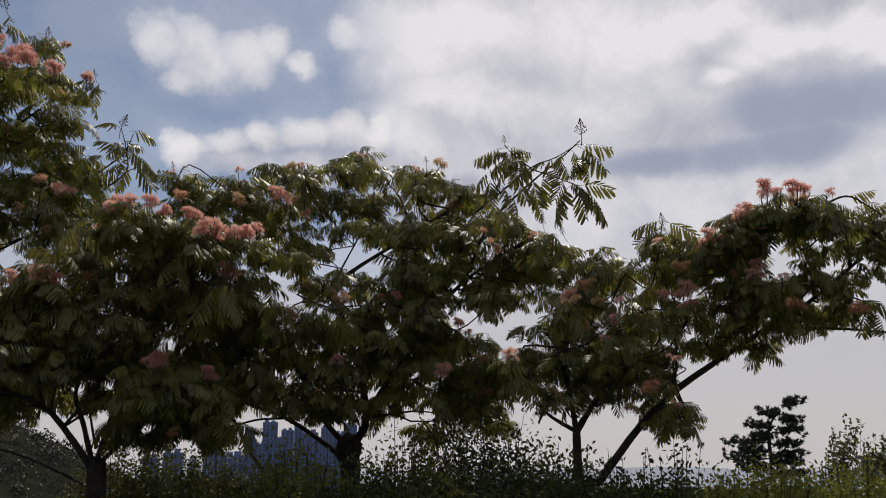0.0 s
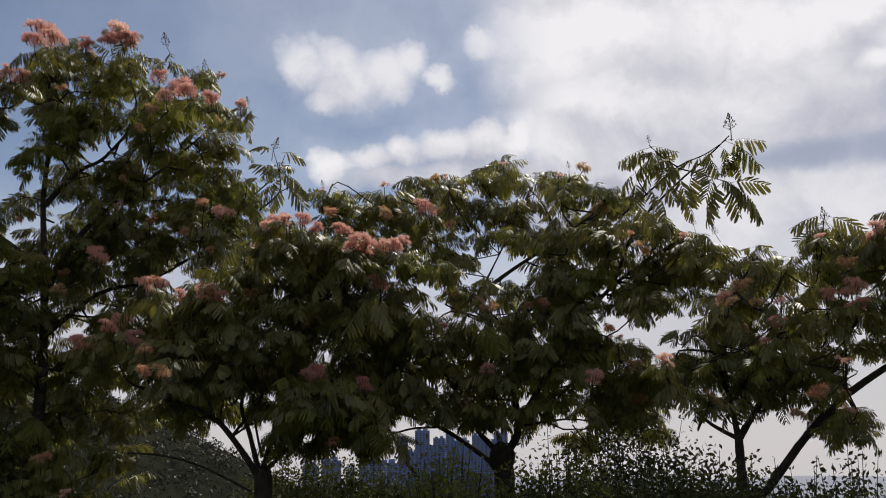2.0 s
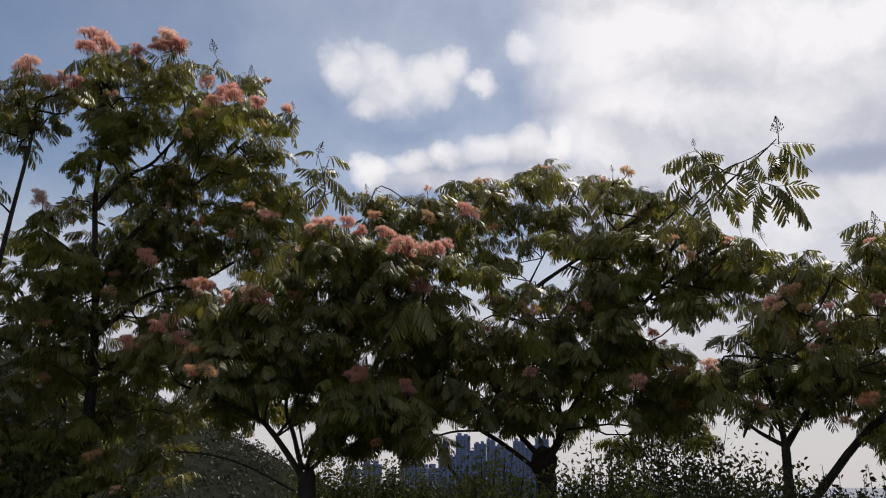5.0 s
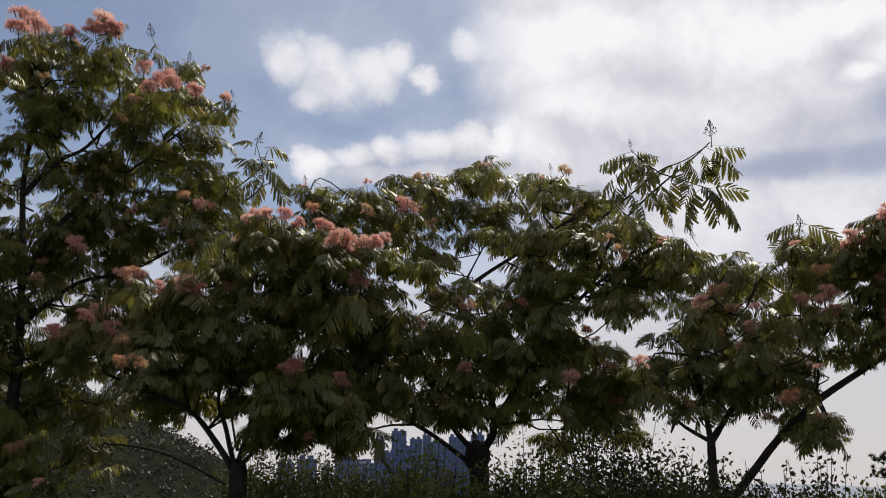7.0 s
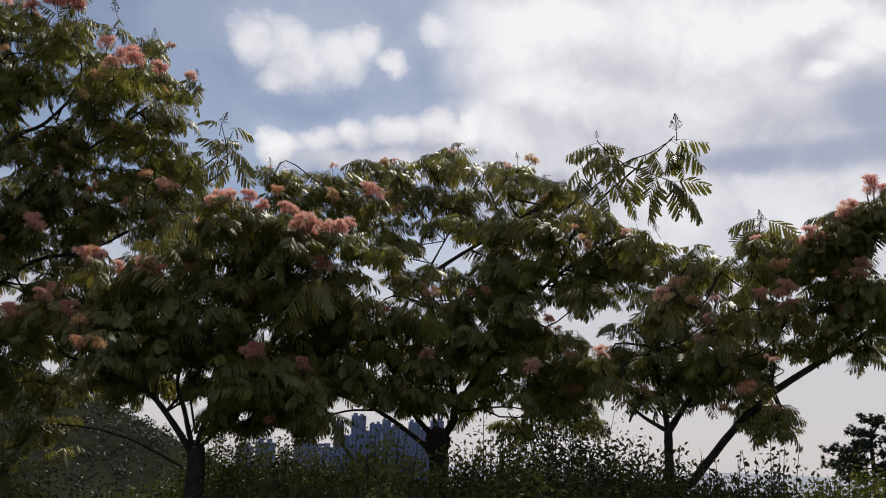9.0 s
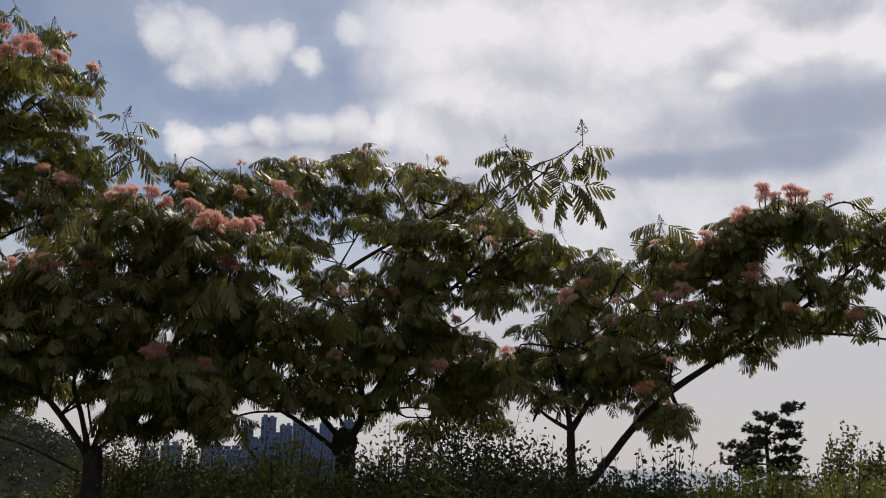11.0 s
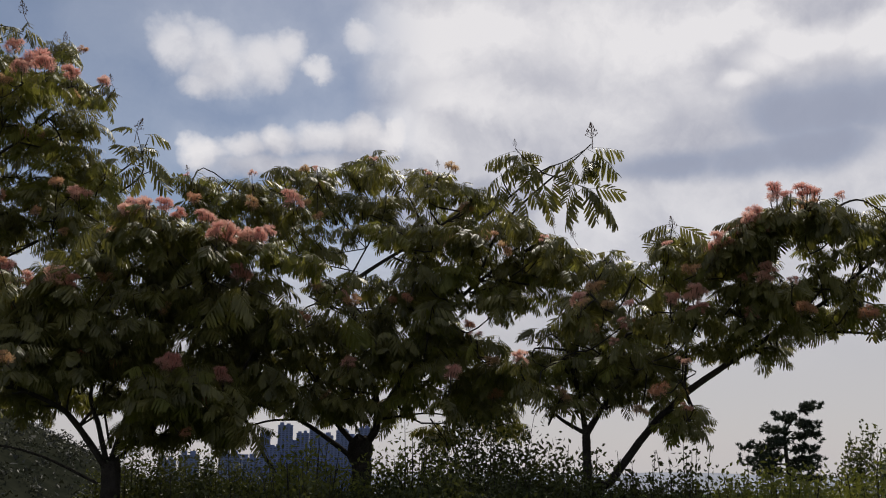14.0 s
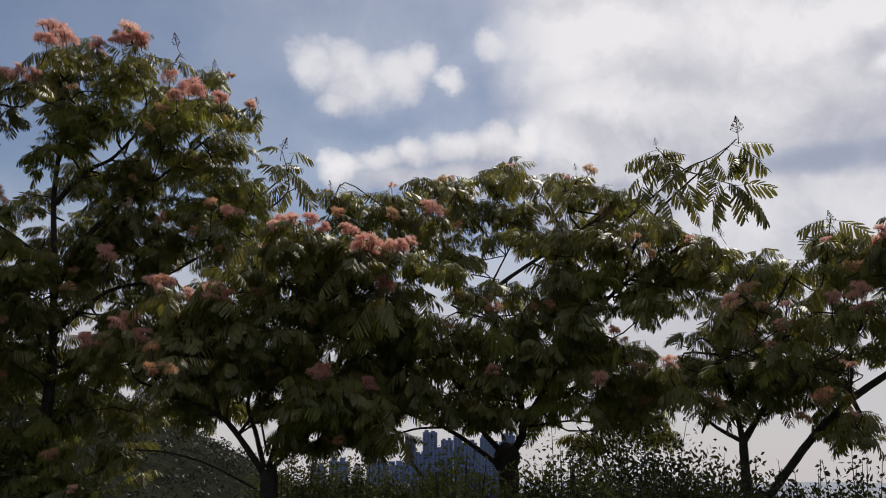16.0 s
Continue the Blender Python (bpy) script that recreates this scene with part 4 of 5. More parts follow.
def flower_head(seed, heads, petal):
    """A bunch of silk-tree blossoms: each one a tuft of fine threads on a short green cup."""
    r = np.random.RandomState(seed)
    verts, faces, slots = [], [], []
    for h in range(heads):
        a = r.uniform(0, 2 * math.pi)
        q = math.sqrt(r.uniform(0, 1)) * (0.66 if heads > 1 else 0)
        base = np.array([q * math.cos(a), q * math.sin(a) * 0.8, r.uniform(-0.45, 0.45)])
        axis = np.array([base[0] * 0.5, base[1] * 0.5, 1.0])
        axis /= np.linalg.norm(axis)
        for k in range(150):
            d = r.normal(size=3)
            d /= np.linalg.norm(d)
            d = d + axis * 0.75
            d /= np.linalg.norm(d)
            side = np.cross(d, r.normal(size=3))
            side /= np.linalg.norm(side)
            l = r.uniform(0.24, 0.42)
            b = len(verts)
            verts += [base + d * 0.04, base + d * l + side * 0.011, base + d * l * 1.05 - side * 0.011]
            faces.append((b, b + 1, b + 2))
            slots.append(0)
        v, f = tube([base - axis * 0.45, base - axis * 0.1, base + axis * 0.08], 0.015, 0.04, 4)
        b = len(verts)
        verts += v
        faces += [tuple(i + b for i in q2) for q2 in f]
        slots += [1] * len(f)
    return mesh("silk_blossom", verts, faces, petal, BUD, slots=slots)


FLOWER_MESHES = [flower_head(10 + s, n, PETAL) for s, n in enumerate((12, 14, 16, 13))]
SMALL_FLOWER_MESHES = [flower_head(20 + s, n, PETAL) for s, n in enumerate((4, 5))]
FADED_MESHES = [flower_head(30 + s, n, FADED) for s, n in enumerate((5, 7, 9))]


def bud_spray(seed):
    """An upright stalk with small round buds on side stalks; one unit high."""
    r = np.random.RandomState(seed)
    parts = [tube([(0.05, 0.2, -1.0), (0.02, 0, 0), (0.10, 0.02, 1.0)], 0.03, 0.012, 4)]
    for k in range(26):
        u = (k + 0.5) / 26
        a = 2.4 * k + r.uniform(-0.4, 0.4)
        start = np.array([0.02 + 0.08 * u, 0, u * 1.1 - 0.15])
        tip = start + np.array([math.cos(a), math.sin(a), 0.6]) * (0.34 * (1.08 - u) * r.uniform(0.6, 1.1))
        parts.append(tube([start, (start + tip) / 2 + (0, 0, -0.02), tip], 0.012, 0.01, 3, 0.0, 2))
        parts.append(tube([tip - (0, 0, 0.04), tip + (0, 0, 0.01), tip + (0, 0, 0.06)], 0.03, 0.022, 5, 0.0, 1))
    v, f = join(parts)
    return mesh("bud_spray", v, f, BUD)


BUD_MESHES = [bud_spray(s) for s in range(3)]


def turned(at, heading, tilt, roll, size):
    return Matrix.LocRotScale(Vector(at), Euler((roll, tilt, heading), "XYZ"), Vector((size, size, size)))


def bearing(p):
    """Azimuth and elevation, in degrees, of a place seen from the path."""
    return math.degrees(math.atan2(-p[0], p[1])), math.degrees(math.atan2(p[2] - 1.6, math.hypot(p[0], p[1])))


VIEW_OUTLINE_AZ = np.array([a for a, _ in VIEW_OUTLINE])
VIEW_OUTLINE_EL = np.array([e for _, e in VIEW_OUTLINE])


def view_cut(p):
    """Whether leaves are cut here to fit the camera's view: above the crowns' outline, or in one of the gaps between
    the boughs.
    """
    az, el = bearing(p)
    if el > np.interp(az, VIEW_OUTLINE_AZ, VIEW_OUTLINE_EL) + 0.35:
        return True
    return any(((az - a) / ra) ** 2 + ((el - e) / re) ** 2 < 1 for a, e, ra, re in VIEW_GAPS + VIEW_GAPS_LOW)


def yellow(p):
    """Whether the leaves here are young and yellow-green."""
    return any(math.dist(p, q[:3]) < q[3] for q in YOUNG_SPOTS)


def silk_tree(label, limbs, clumps, single, leaves_per=1.0, young=0.05, seed=1, shoots_clear=(), leaf_size=1.0):
    """One silk tree: trunk and limbs, twigs to every clump of leaves, and the leaves."""
    r = np.random.RandomState(seed)
    base = limbs[0][2][0]
    ob = thing("silk_tree", label, "tree", "silk trees in the row", (base[0], base[1], 0))
    origin = np.array([base[0], base[1], 0.0])
    lines = []
    for i, (r0, r1, pts) in enumerate(limbs):
        pts = [np.array(p) - origin for p in pts]
        r0, r1 = r0 * 0.8, r1 * 0.8
        v, f = tube(pts, r0, r1, 9 if r0 > 0.03 else 6, 0.07)
        child("trunk" if pts[0][2] < 0.3 else "limb", mesh("limb", v, f, BARK, smooth=True), ob)
        lines += [(p, r1 + (r0 - r1) * 0.4) for p in smooth_line(pts, 6)[2:]]
    nodes = np.array([p for p, _ in lines])
    twigs, leaves = [], []
    deep = []
    hubs = lines + [(np.array(q[:3]) - origin, 0.008) for q in clumps if q[3] > 0.11]
    hub_nodes = np.array([p for p, _ in hubs])
    for x, y, z, size in clumps:
        deep.append((x, y, z, size))
        # the crown goes on behind its front boughs, along the camera's lines of sight
        for k in range(1 if size > 0.125 else 0):
            q = 1 + r.uniform(0.04, 0.14)
            shift = r.normal(size=3) * size * 0.4
            deep.append((x * q + shift[0], y * q + shift[1], (z - 1.6) * q + 1.6 + shift[2] * 0.8, size * r.uniform(0.85, 1.0)))
    for x, y, z, size in deep:
        c = np.array((x, y, z)) - origin
        # small bunches grow out of the larger ones, those out of the limbs
        small = size <= 0.11
        off = (hub_nodes if small else nodes) - c
        cost = np.linalg.norm(off, axis=1) + 0.8 * np.maximum(off[:, 2], 0)
        start, thick = (hubs if small else lines)[int(np.argsort(cost)[r.randint(0, 3 if small else 5)])]
        mid = (start + c) / 2 + np.array([0, 0, -0.10 * np.linalg.norm(c - start)]) + r.normal(size=3) * 0.07
        if view_cut(c + origin):
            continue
        before = len(leaves)
        count = max(5, int(leaves_per * (5 + 290 * size * size + 9 * size)))
        shoots = max(1, round(count / 7))
        first = r.uniform(0, 6.28)
        for k in range(shoots):
            # leaves stand round the end of each shoot like the ribs of an umbrella
            a, q = first + 2.4 * k, 0.62 * size * math.sqrt((k + 0.3) / shoots)
            tip = c + np.array([math.cos(a) * q, math.sin(a) * q, r.uniform(-0.75, 0.75) * size + 0.22 * size])
            if view_cut(tip + origin):
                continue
            bend = (c + tip) / 2 + r.normal(size=3) * 0.01
            ribs, grown = 7, len(leaves)
            for j in range(ribs):
                heading = first + 6.283 * (j + r.uniform(-0.3, 0.3)) / ribs
                at = tip + r.normal(size=3) * 0.02 - (tip - c) * 0.25 * r.uniform(0, 1)
                grow = leaf_size * r.uniform(0.52, 0.80) * min(1.0, 0.80 + size * 1.2)
                tilt = r.uniform(-0.20, 0.62)
                reach = np.array([math.cos(heading) * math.cos(tilt), math.sin(heading) * math.cos(tilt), -math.sin(tilt) - 0.25]) * 0.27 * grow
                if view_cut(at + origin + reach * 0.65) or view_cut(at + origin + reach * 0.2):
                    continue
                leaves.append((at, heading, tilt, r.normal() * 0.4, grow, r.randint(0, 6),
                               yellow(at + origin) or r.uniform() < young * (4.0 if noise.noise(Vector((x, y, z)) * 2.3) > 0.12 else 0.35)))
            if len(leaves) > grown + 1:
                twigs.append(tube([mid * 0.25 + c * 0.75, bend, tip], 0.005, 0.003, 3, 0.0, 2))
        if len(leaves) > before + 5 and np.linalg.norm(c - start) < (0.45 if small else 0.85) and not view_cut(mid + origin) and not view_cut((mid + start) / 2 + origin):
            twigs.append(tube([start, mid, c], min(thick * 0.7, 0.012), 0.004, 5, 0.0, 3))
    # shoots that reach out of the crown carry single leaves
    clear = []
    for stems, singles, *fresh in shoots_clear:
        for line in stems:
            twigs.append(tube([np.array(p) - origin for p in line], 0.009 if len(line) > 3 else 0.006, 0.003, 5, 0.0, 4))
        for foot, end in singles:
            foot, end = np.array(foot) - origin, np.array(end) - origin
            k = r.randint(0, 6)
            droop = LEAF_DROOP[k]
            way, own = end - foot, 0.27 + 0.02 * (k % 3)
            rest = np.array([own * (1 - 0.10 * droop), own * (0.16 - 0.62 * droop)])
            flat = math.hypot(way[0], way[1])
            clear.append((foot, math.atan2(way[1], way[0]), math.atan2(rest[1], rest[0]) - math.atan2(way[2], flat),
                          r.choice((-1, 1)) * r.uniform(0.3, 0.85), np.linalg.norm(way) / np.linalg.norm(rest), k, bool(fresh)))
    v, f = join(twigs)
    tagged(child("branchwork", mesh("branchwork", v, f, BARK, smooth=True), ob), kind="stuff")
    # those nearest the path are leaves of their own, the rest one crown
    leaves.sort(key=lambda q: q[0][1])
    for at, heading, tilt, roll, grow, k, fresh in clear + leaves[:single]:
        child("leaf", YOUNG_MESHES[k % 3] if fresh else LEAF_MESHES[k], ob, "yellow-green young feathery leaf" if fresh else "", turned(at, heading, tilt, roll, grow))
    verts, faces, slots, n = [], [], [], 0
    for at, heading, tilt, roll, grow, k, fresh in leaves[single:]:
        lv, lf = BLADE_SHAPES[k]
        m = np.array(turned(at, heading, tilt, roll, grow))
        verts.append(lv @ m[:3, :3].T + m[:3, 3])
        faces += [tuple(i + n for i in q) for q in lf]
        slots += [int(fresh)] * len(lf)
        n += len(lv)
    if verts:
        tagged(child("crown", mesh("crown", np.concatenate(verts), faces, LEAF, YOUNG_LEAF, slots=slots), ob), kind="stuff")
    return ob


def blossoms(tree, clumps, places, meshes, name="blossom", label=""):
    """Blossoms or bud sprays, each on a thin stalk out of the nearest clump of leaves."""
    o = np.array(tree.location)
    for i, (x, y, z, size) in enumerate(places):
        me = meshes[i % len(meshes)] if size > 0.055 or meshes is not FLOWER_MESHES else SMALL_FLOWER_MESHES[i % 2]
        at = Vector((x, y, z)) - Vector(o)
        root = Vector(min(clumps, key=lambda c: (Vector(c[:3]) - Vector((x, y, z + 0.05))).length)[:3]) - Vector(o)
        sv, sf = tube([root, (root + at) / 2 + Vector((0, 0, -0.04)), at], 0.005, 0.003, 4, 0.0, 3)
        turn = Euler((rng.uniform(-0.25, 0.25), rng.uniform(-0.25, 0.25), rng.uniform(0, 6)))
        m = Matrix.LocRotScale(at, turn, Vector((size, size, size * 0.9)) * (1.5 if meshes is BUD_MESHES else 1.22))
        head = child(name, me, tree, label, m)
        if meshes is not BUD_MESHES:
            child("stalk", mesh("stalk", sv, sf, BARK), head).matrix_parent_inverse = m.inverted()


def nearest(places, trees):
    """Share out places between the trees by which crown they lie in."""
    shared = [[] for _ in trees]
    for p in places:
        best = min(range(len(trees)), key=lambda i: min((Vector(p[:3]) - Vector(c[:3])).length for c in trees[i][1]))
        shared[best].append(p)
    return shared


# ---- ground ----
def land(x, y):
    """Height of the ground."""
    q = math.hypot(x, y)
    t = min(max((q - 12) / 240, 0), 1)
    return -45 * t * t * (3 - 2 * t) - 115 * max(q - 252, 0) / 4248


def ground_sheet():
    rings, sides, verts, faces = [0, 3, 6, 10, 14, 20, 30, 45, 60, 90, 120, 180, 250, 300, 800, 2000, 4500], 72, [], []
    for q in rings:
        for k in range(sides):
            a = 2 * math.pi * k / sides
            p = Vector((q * math.cos(a), q * math.sin(a), 0))
            verts.append((p.x, p.y, land(p.x, p.y) + noise.noise(p * 0.15) * min(q * 0.006, 0.06)))
    for i in range(len(rings) - 1):
        for k in range(sides):
            b, c = i * sides, (i + 1) * sides
            faces.append((b + k, c + k, c + (k + 1) % sides, b + (k + 1) % sides))
    tagged(new("ground", mesh("ground", verts, faces, GRASS, smooth=True)), "rough mown grass under the trees", "ground", kind="structure")


ground_sheet()

# ---- the silk trees ----
FLOWERS = FLOWERS_LEFT + FLOWERS_FRONT + FLOWERS_RIGHT + FLOWERS_MORE
SPRAYS = BUD_SPRAYS + BUD_SPRAYS_LEFT
PLAN = [
    ("tall silk tree with drooping feathery leaves and orange-pink blossom", LIMBS_TALL, CLUMPS_TALL + CLUMPS_TALL_LOW + CLUMPS_TALL_FILL, 300, 1.1, 0.21),
    ("slim silk tree standing beside the tall one", LIMBS_SIDE, CLUMPS_SIDE, 120, 0.9, 0.05),
    ("forked silk tree with a low dense dark crown", LIMBS_FRONT, CLUMPS_FRONT + CLUMPS_FRONT_LOW + CLUMPS_FRONT_HANG, 300, 1.8, 0.06),
    ("spreading silk tree behind the hedge with a flat crown", LIMBS_MIDDLE, CLUMPS_MIDDLE + CLUMPS_MIDDLE_FILL + CLUMPS_MIDDLE_LOW + CLUMPS_MIDDLE_TIP, 300, 1.22, 0.12),
    ("leaning twin-stemmed silk tree with pink blossom", LIMBS_RIGHT, CLUMPS_RIGHT + CLUMPS_RIGHT_LOW, 300, 1.3, 0.07),
    ("silk tree with one low hanging bough", LIMBS_EDGE, CLUMPS_EDGE, 80, 1.2, 0.05),
]
CROWNS = [(None, row[2]) for row in PLAN]
for (label, limbs, clumps, single, per, young), heads, sprays, seed in zip(PLAN, nearest(FLOWERS, CROWNS), nearest(SPRAYS, CROWNS), range(1, 7)):
    # every bunch of blossom sits on a rosette of leaves of its own
    clumps = clumps + [(x, y + 0.06, z - 0.10, 0.10) for x, y, z, q in heads] + [(x, y + 0.03, z - 2.0 * q, 0.07) for x, y, z, q in sprays]
    clear = {0: (SHOOT_LEFT,), 2: (SHOOT_FRONT,), 3: (SHOOT_MIDDLE, SHOOT_YOUNG), 4: (SHOOT_RIGHT, SHOOT_TIP)}.get(seed - 1, ())
    tree = silk_tree(label, limbs, clumps, single, per, young, seed, clear, 0.84 if limbs is LIMBS_RIGHT else 0.72 if limbs is LIMBS_EDGE else 1.0)
    if limbs is LIMBS_MIDDLE:
        # the swollen fork low on the trunk
        bm = bmesh.new()
        bmesh.ops.create_icosphere(bm, subdivisions=3, radius=1)
        for v in bm.verts:
            v.co *= 1 + 0.22 * noise.noise(v.co * 2.1) + 0.08 * noise.noise(v.co * 6)
        me = bpy.data.meshes.new("burl")
        bm.to_mesh(me)
        bm.free()
        me.materials.append(BARK)
        top = Vector(LIMBS_MIDDLE[0][2][-1]) - tree.location
        child("burl", me, tree, "dark swollen burl where the limbs fork", Matrix.LocRotScale(top + Vector((0, -0.02, -0.05)), None, Vector((0.098, 0.09, 0.125))))
    blossoms(tree, clumps, heads, FLOWER_MESHES, "blossom", "bunch of fluffy pink silk blossoms")
    # older blossom that has gone brown, moved to the crown's camera side to show
    big = [q for q in clumps if q[3] > 0.13]
    faded = [big[int(rng.randint(len(big)))] for _ in range(len(big) * 2 // 5)]
    faded = [(x + rng.normal() * q * 0.6, y - q - rng.uniform(0.05, 0.2), z + rng.normal() * q * 0.6, rng.uniform(0.05, 0.085)) for x, y, z, q in faded]
    blossoms(tree, clumps, [q for q in faded if not view_cut(q[:3])], FADED_MESHES, "blossom", "faded brownish pink silk blossom")
    blossoms(tree, clumps, sprays, BUD_MESHES, "bud_spray", "upright spray of small round buds")

# ---- hedge and shrubs ----


def shrub(name, label, at, top, wide, sprigs, material, leaf=0.035, group="", seed=1, per=22, loose=0.25):
    """A shrub of many upright sprigs with small pointed leaves."""
    r = np.random.RandomState(seed)
    ob = thing(name, label, "shrub", group, (at[0], at[1], 0))
    stems, verts, faces = [], [], []
    for k in range(sprigs):
        a, q = r.uniform(0, 2 * math.pi), math.sqrt(r.uniform())
        foot = np.array([math.cos(a) * q * wide * 0.35, math.sin(a) * q * wide * 0.35, 0])
        tip = np.array([math.cos(a) * q * wide, math.sin(a) * q * wide, top * (1 - 0.16 * q * q) + r.normal() * loose * 0.3 - abs(r.normal()) * loose])
        bend = foot * 0.4 + tip * 0.6 + np.array([0, 0, 0.12 * top])
        line = smooth_line([foot, bend, tip], 6)
        if k % 4 == 0 or sprigs < 40:
            stems.append(tube([foot, bend, tip], 0.007, 0.002, 3, 0.0, 2))
        for j in range(per):
            u = 0.35 + 0.65 * (j + r.uniform()) / per
            i = min(int(u * (len(line) - 1)), len(line) - 2)
            p = line[i] + (line[i + 1] - line[i]) * (u * (len(line) - 1) - i) + r.normal(size=3) * (0.035 if sprigs > 40 else 0.012)
            d = r.normal(size=3) + np.array([0, 0, 0.35])
            d /= np.linalg.norm(d)
            s = np.cross(d, r.normal(size=3))
            s /= np.linalg.norm(s)
            l, w = leaf * r.uniform(0.6, 1.25), leaf * r.uniform(0.18, 0.29)
            fold = np.cross(d, s) * w * 0.4
            b = len(verts)
            verts += [p, p + d * l * 0.5 + s * w + fold, p + d * l, p + d * l * 0.5 - s * w + fold]
            faces += [(b, b + 1, b + 2), (b, b + 2, b + 3)]
    v, f = join(stems)
    tagged(child("stemwork", mesh("stemwork", v, f, BARK), ob), kind="stuff")
    tagged(child("foliage", mesh("foliage", verts, faces, material), ob), kind="stuff")
    return ob


for i in range(36):
    x = -5.6 + 0.62 * (i % 18) + (0.3 if i > 17 else 0)
    # leaf colour imitates sunlight beyond this x and shade before it
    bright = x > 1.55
    shrub("hedge_shrub", "hedge shrub, bright yellow-green with sunlight put into its colour" if bright else "hedge shrub below the silk trees, shade put into its dark green",
          (x + rng.uniform(-0.1, 0.1), 5.1 + (0.45 if i > 17 else 0) + rng.uniform(-0.1, 0.1)), (1.57 if bright else 1.545 if x > -0.9 else 1.42 if x > -1.7 else 1.28) + rng.uniform(-0.05, 0.05), 0.46, 190, SUN_TONED_LEAF if bright else SHADE_TONED_LEAF,
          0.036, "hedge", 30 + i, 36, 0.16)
shrub("bush", "tall leafy bush below the spreading silk tree", (0.26, 6.3), 1.92, 0.50, 260, SHADE_TONED_LEAF, 0.040, "", 81, 26, 0.26)
shrub("bush", "yellow-green bush in front of the swollen trunk", (-0.86, 5.55), 1.72, 0.30, 120, SUN_TONED_LEAF, 0.036, "", 85, 26, 0.2)
shrub("bush", "loose green bush beside the swollen trunk", (-0.22, 5.7), 1.76, 0.40, 210, SUN_TONED_LEAF, 0.036, "", 86, 24, 0.22)
shrub("bush", "leafy bush sloping down to the hedge", (0.74, 6.1), 1.72, 0.48, 210, SHADE_TONED_LEAF, 0.040, "", 84, 26, 0.24)
shrub("bush", "yellowish green bush in front of the far towers", (-1.02, 6.1), 1.74, 0.48, 220, SUN_TONED_LEAF, 0.036, "", 82, 24, 0.2)
for i, (x, y, top) in enumerate(((-1.75, 7.4, 1.62), (-2.15, 7.6, 1.72), (-2.6, 7.6, 1.74), (-1.35, 6.2, 1.5))):
    shrub("bush", "dark leafy bush between the tree trunks", (x, y), top, 0.5, 200, SHADE_TONED_LEAF, 0.04, "bushes between the trunks", 60 + i, 24, 0.2)
for i, (az, d, top) in enumerate(((22.0, 13.0, 0.95), (19.6, 14.0, 1.15), (17.3, 13.5, 1.05), (14.6, 14.0, 1.2), (12.0, 13.0, 1.1), (24.5, 13.0, 0.9))):
    shrub("bush", "dark broad bush further down behind the trees", (-math.sin(radians(az)) * d, math.cos(radians(az)) * d), top, 0.95, 260, SHADE_TONED_LEAF, 0.075, "bushes down the slope", 130 + i, 24, 0.2)
for i, (x, top) in enumerate(((0.85, 1.72), (1.15, 1.75), (1.45, 1.80), (1.85, 1.62), (-0.2, 1.72))):
    shrub("sapling", "thin young shoots with few leaves rising from the hedge", (x, 5.55), top, 0.25, 14, SHADE_TONED_LEAF, 0.042, "shoots in the hedge", 90 + i, 18, 0.2)
for i, (x, y, top) in enumerate(((-4.6, 6.2, 1.9), (-5.4, 6.6, 2.2), (-3.9, 6.0, 1.5), (-6.2, 6.8, 2.4))):
    shrub("bush", "dark overgrown bush under the tall silk tree", (x, y), top, 0.6, 220, SHADE_TONED_LEAF, 0.06, "bushes under the tall tree", 70 + i, 24, 0.25)

# ---- beyond the hedge: the land falls away ----


def polar(az, d):
    return -math.sin(radians(az)) * d, math.cos(radians(az)) * d


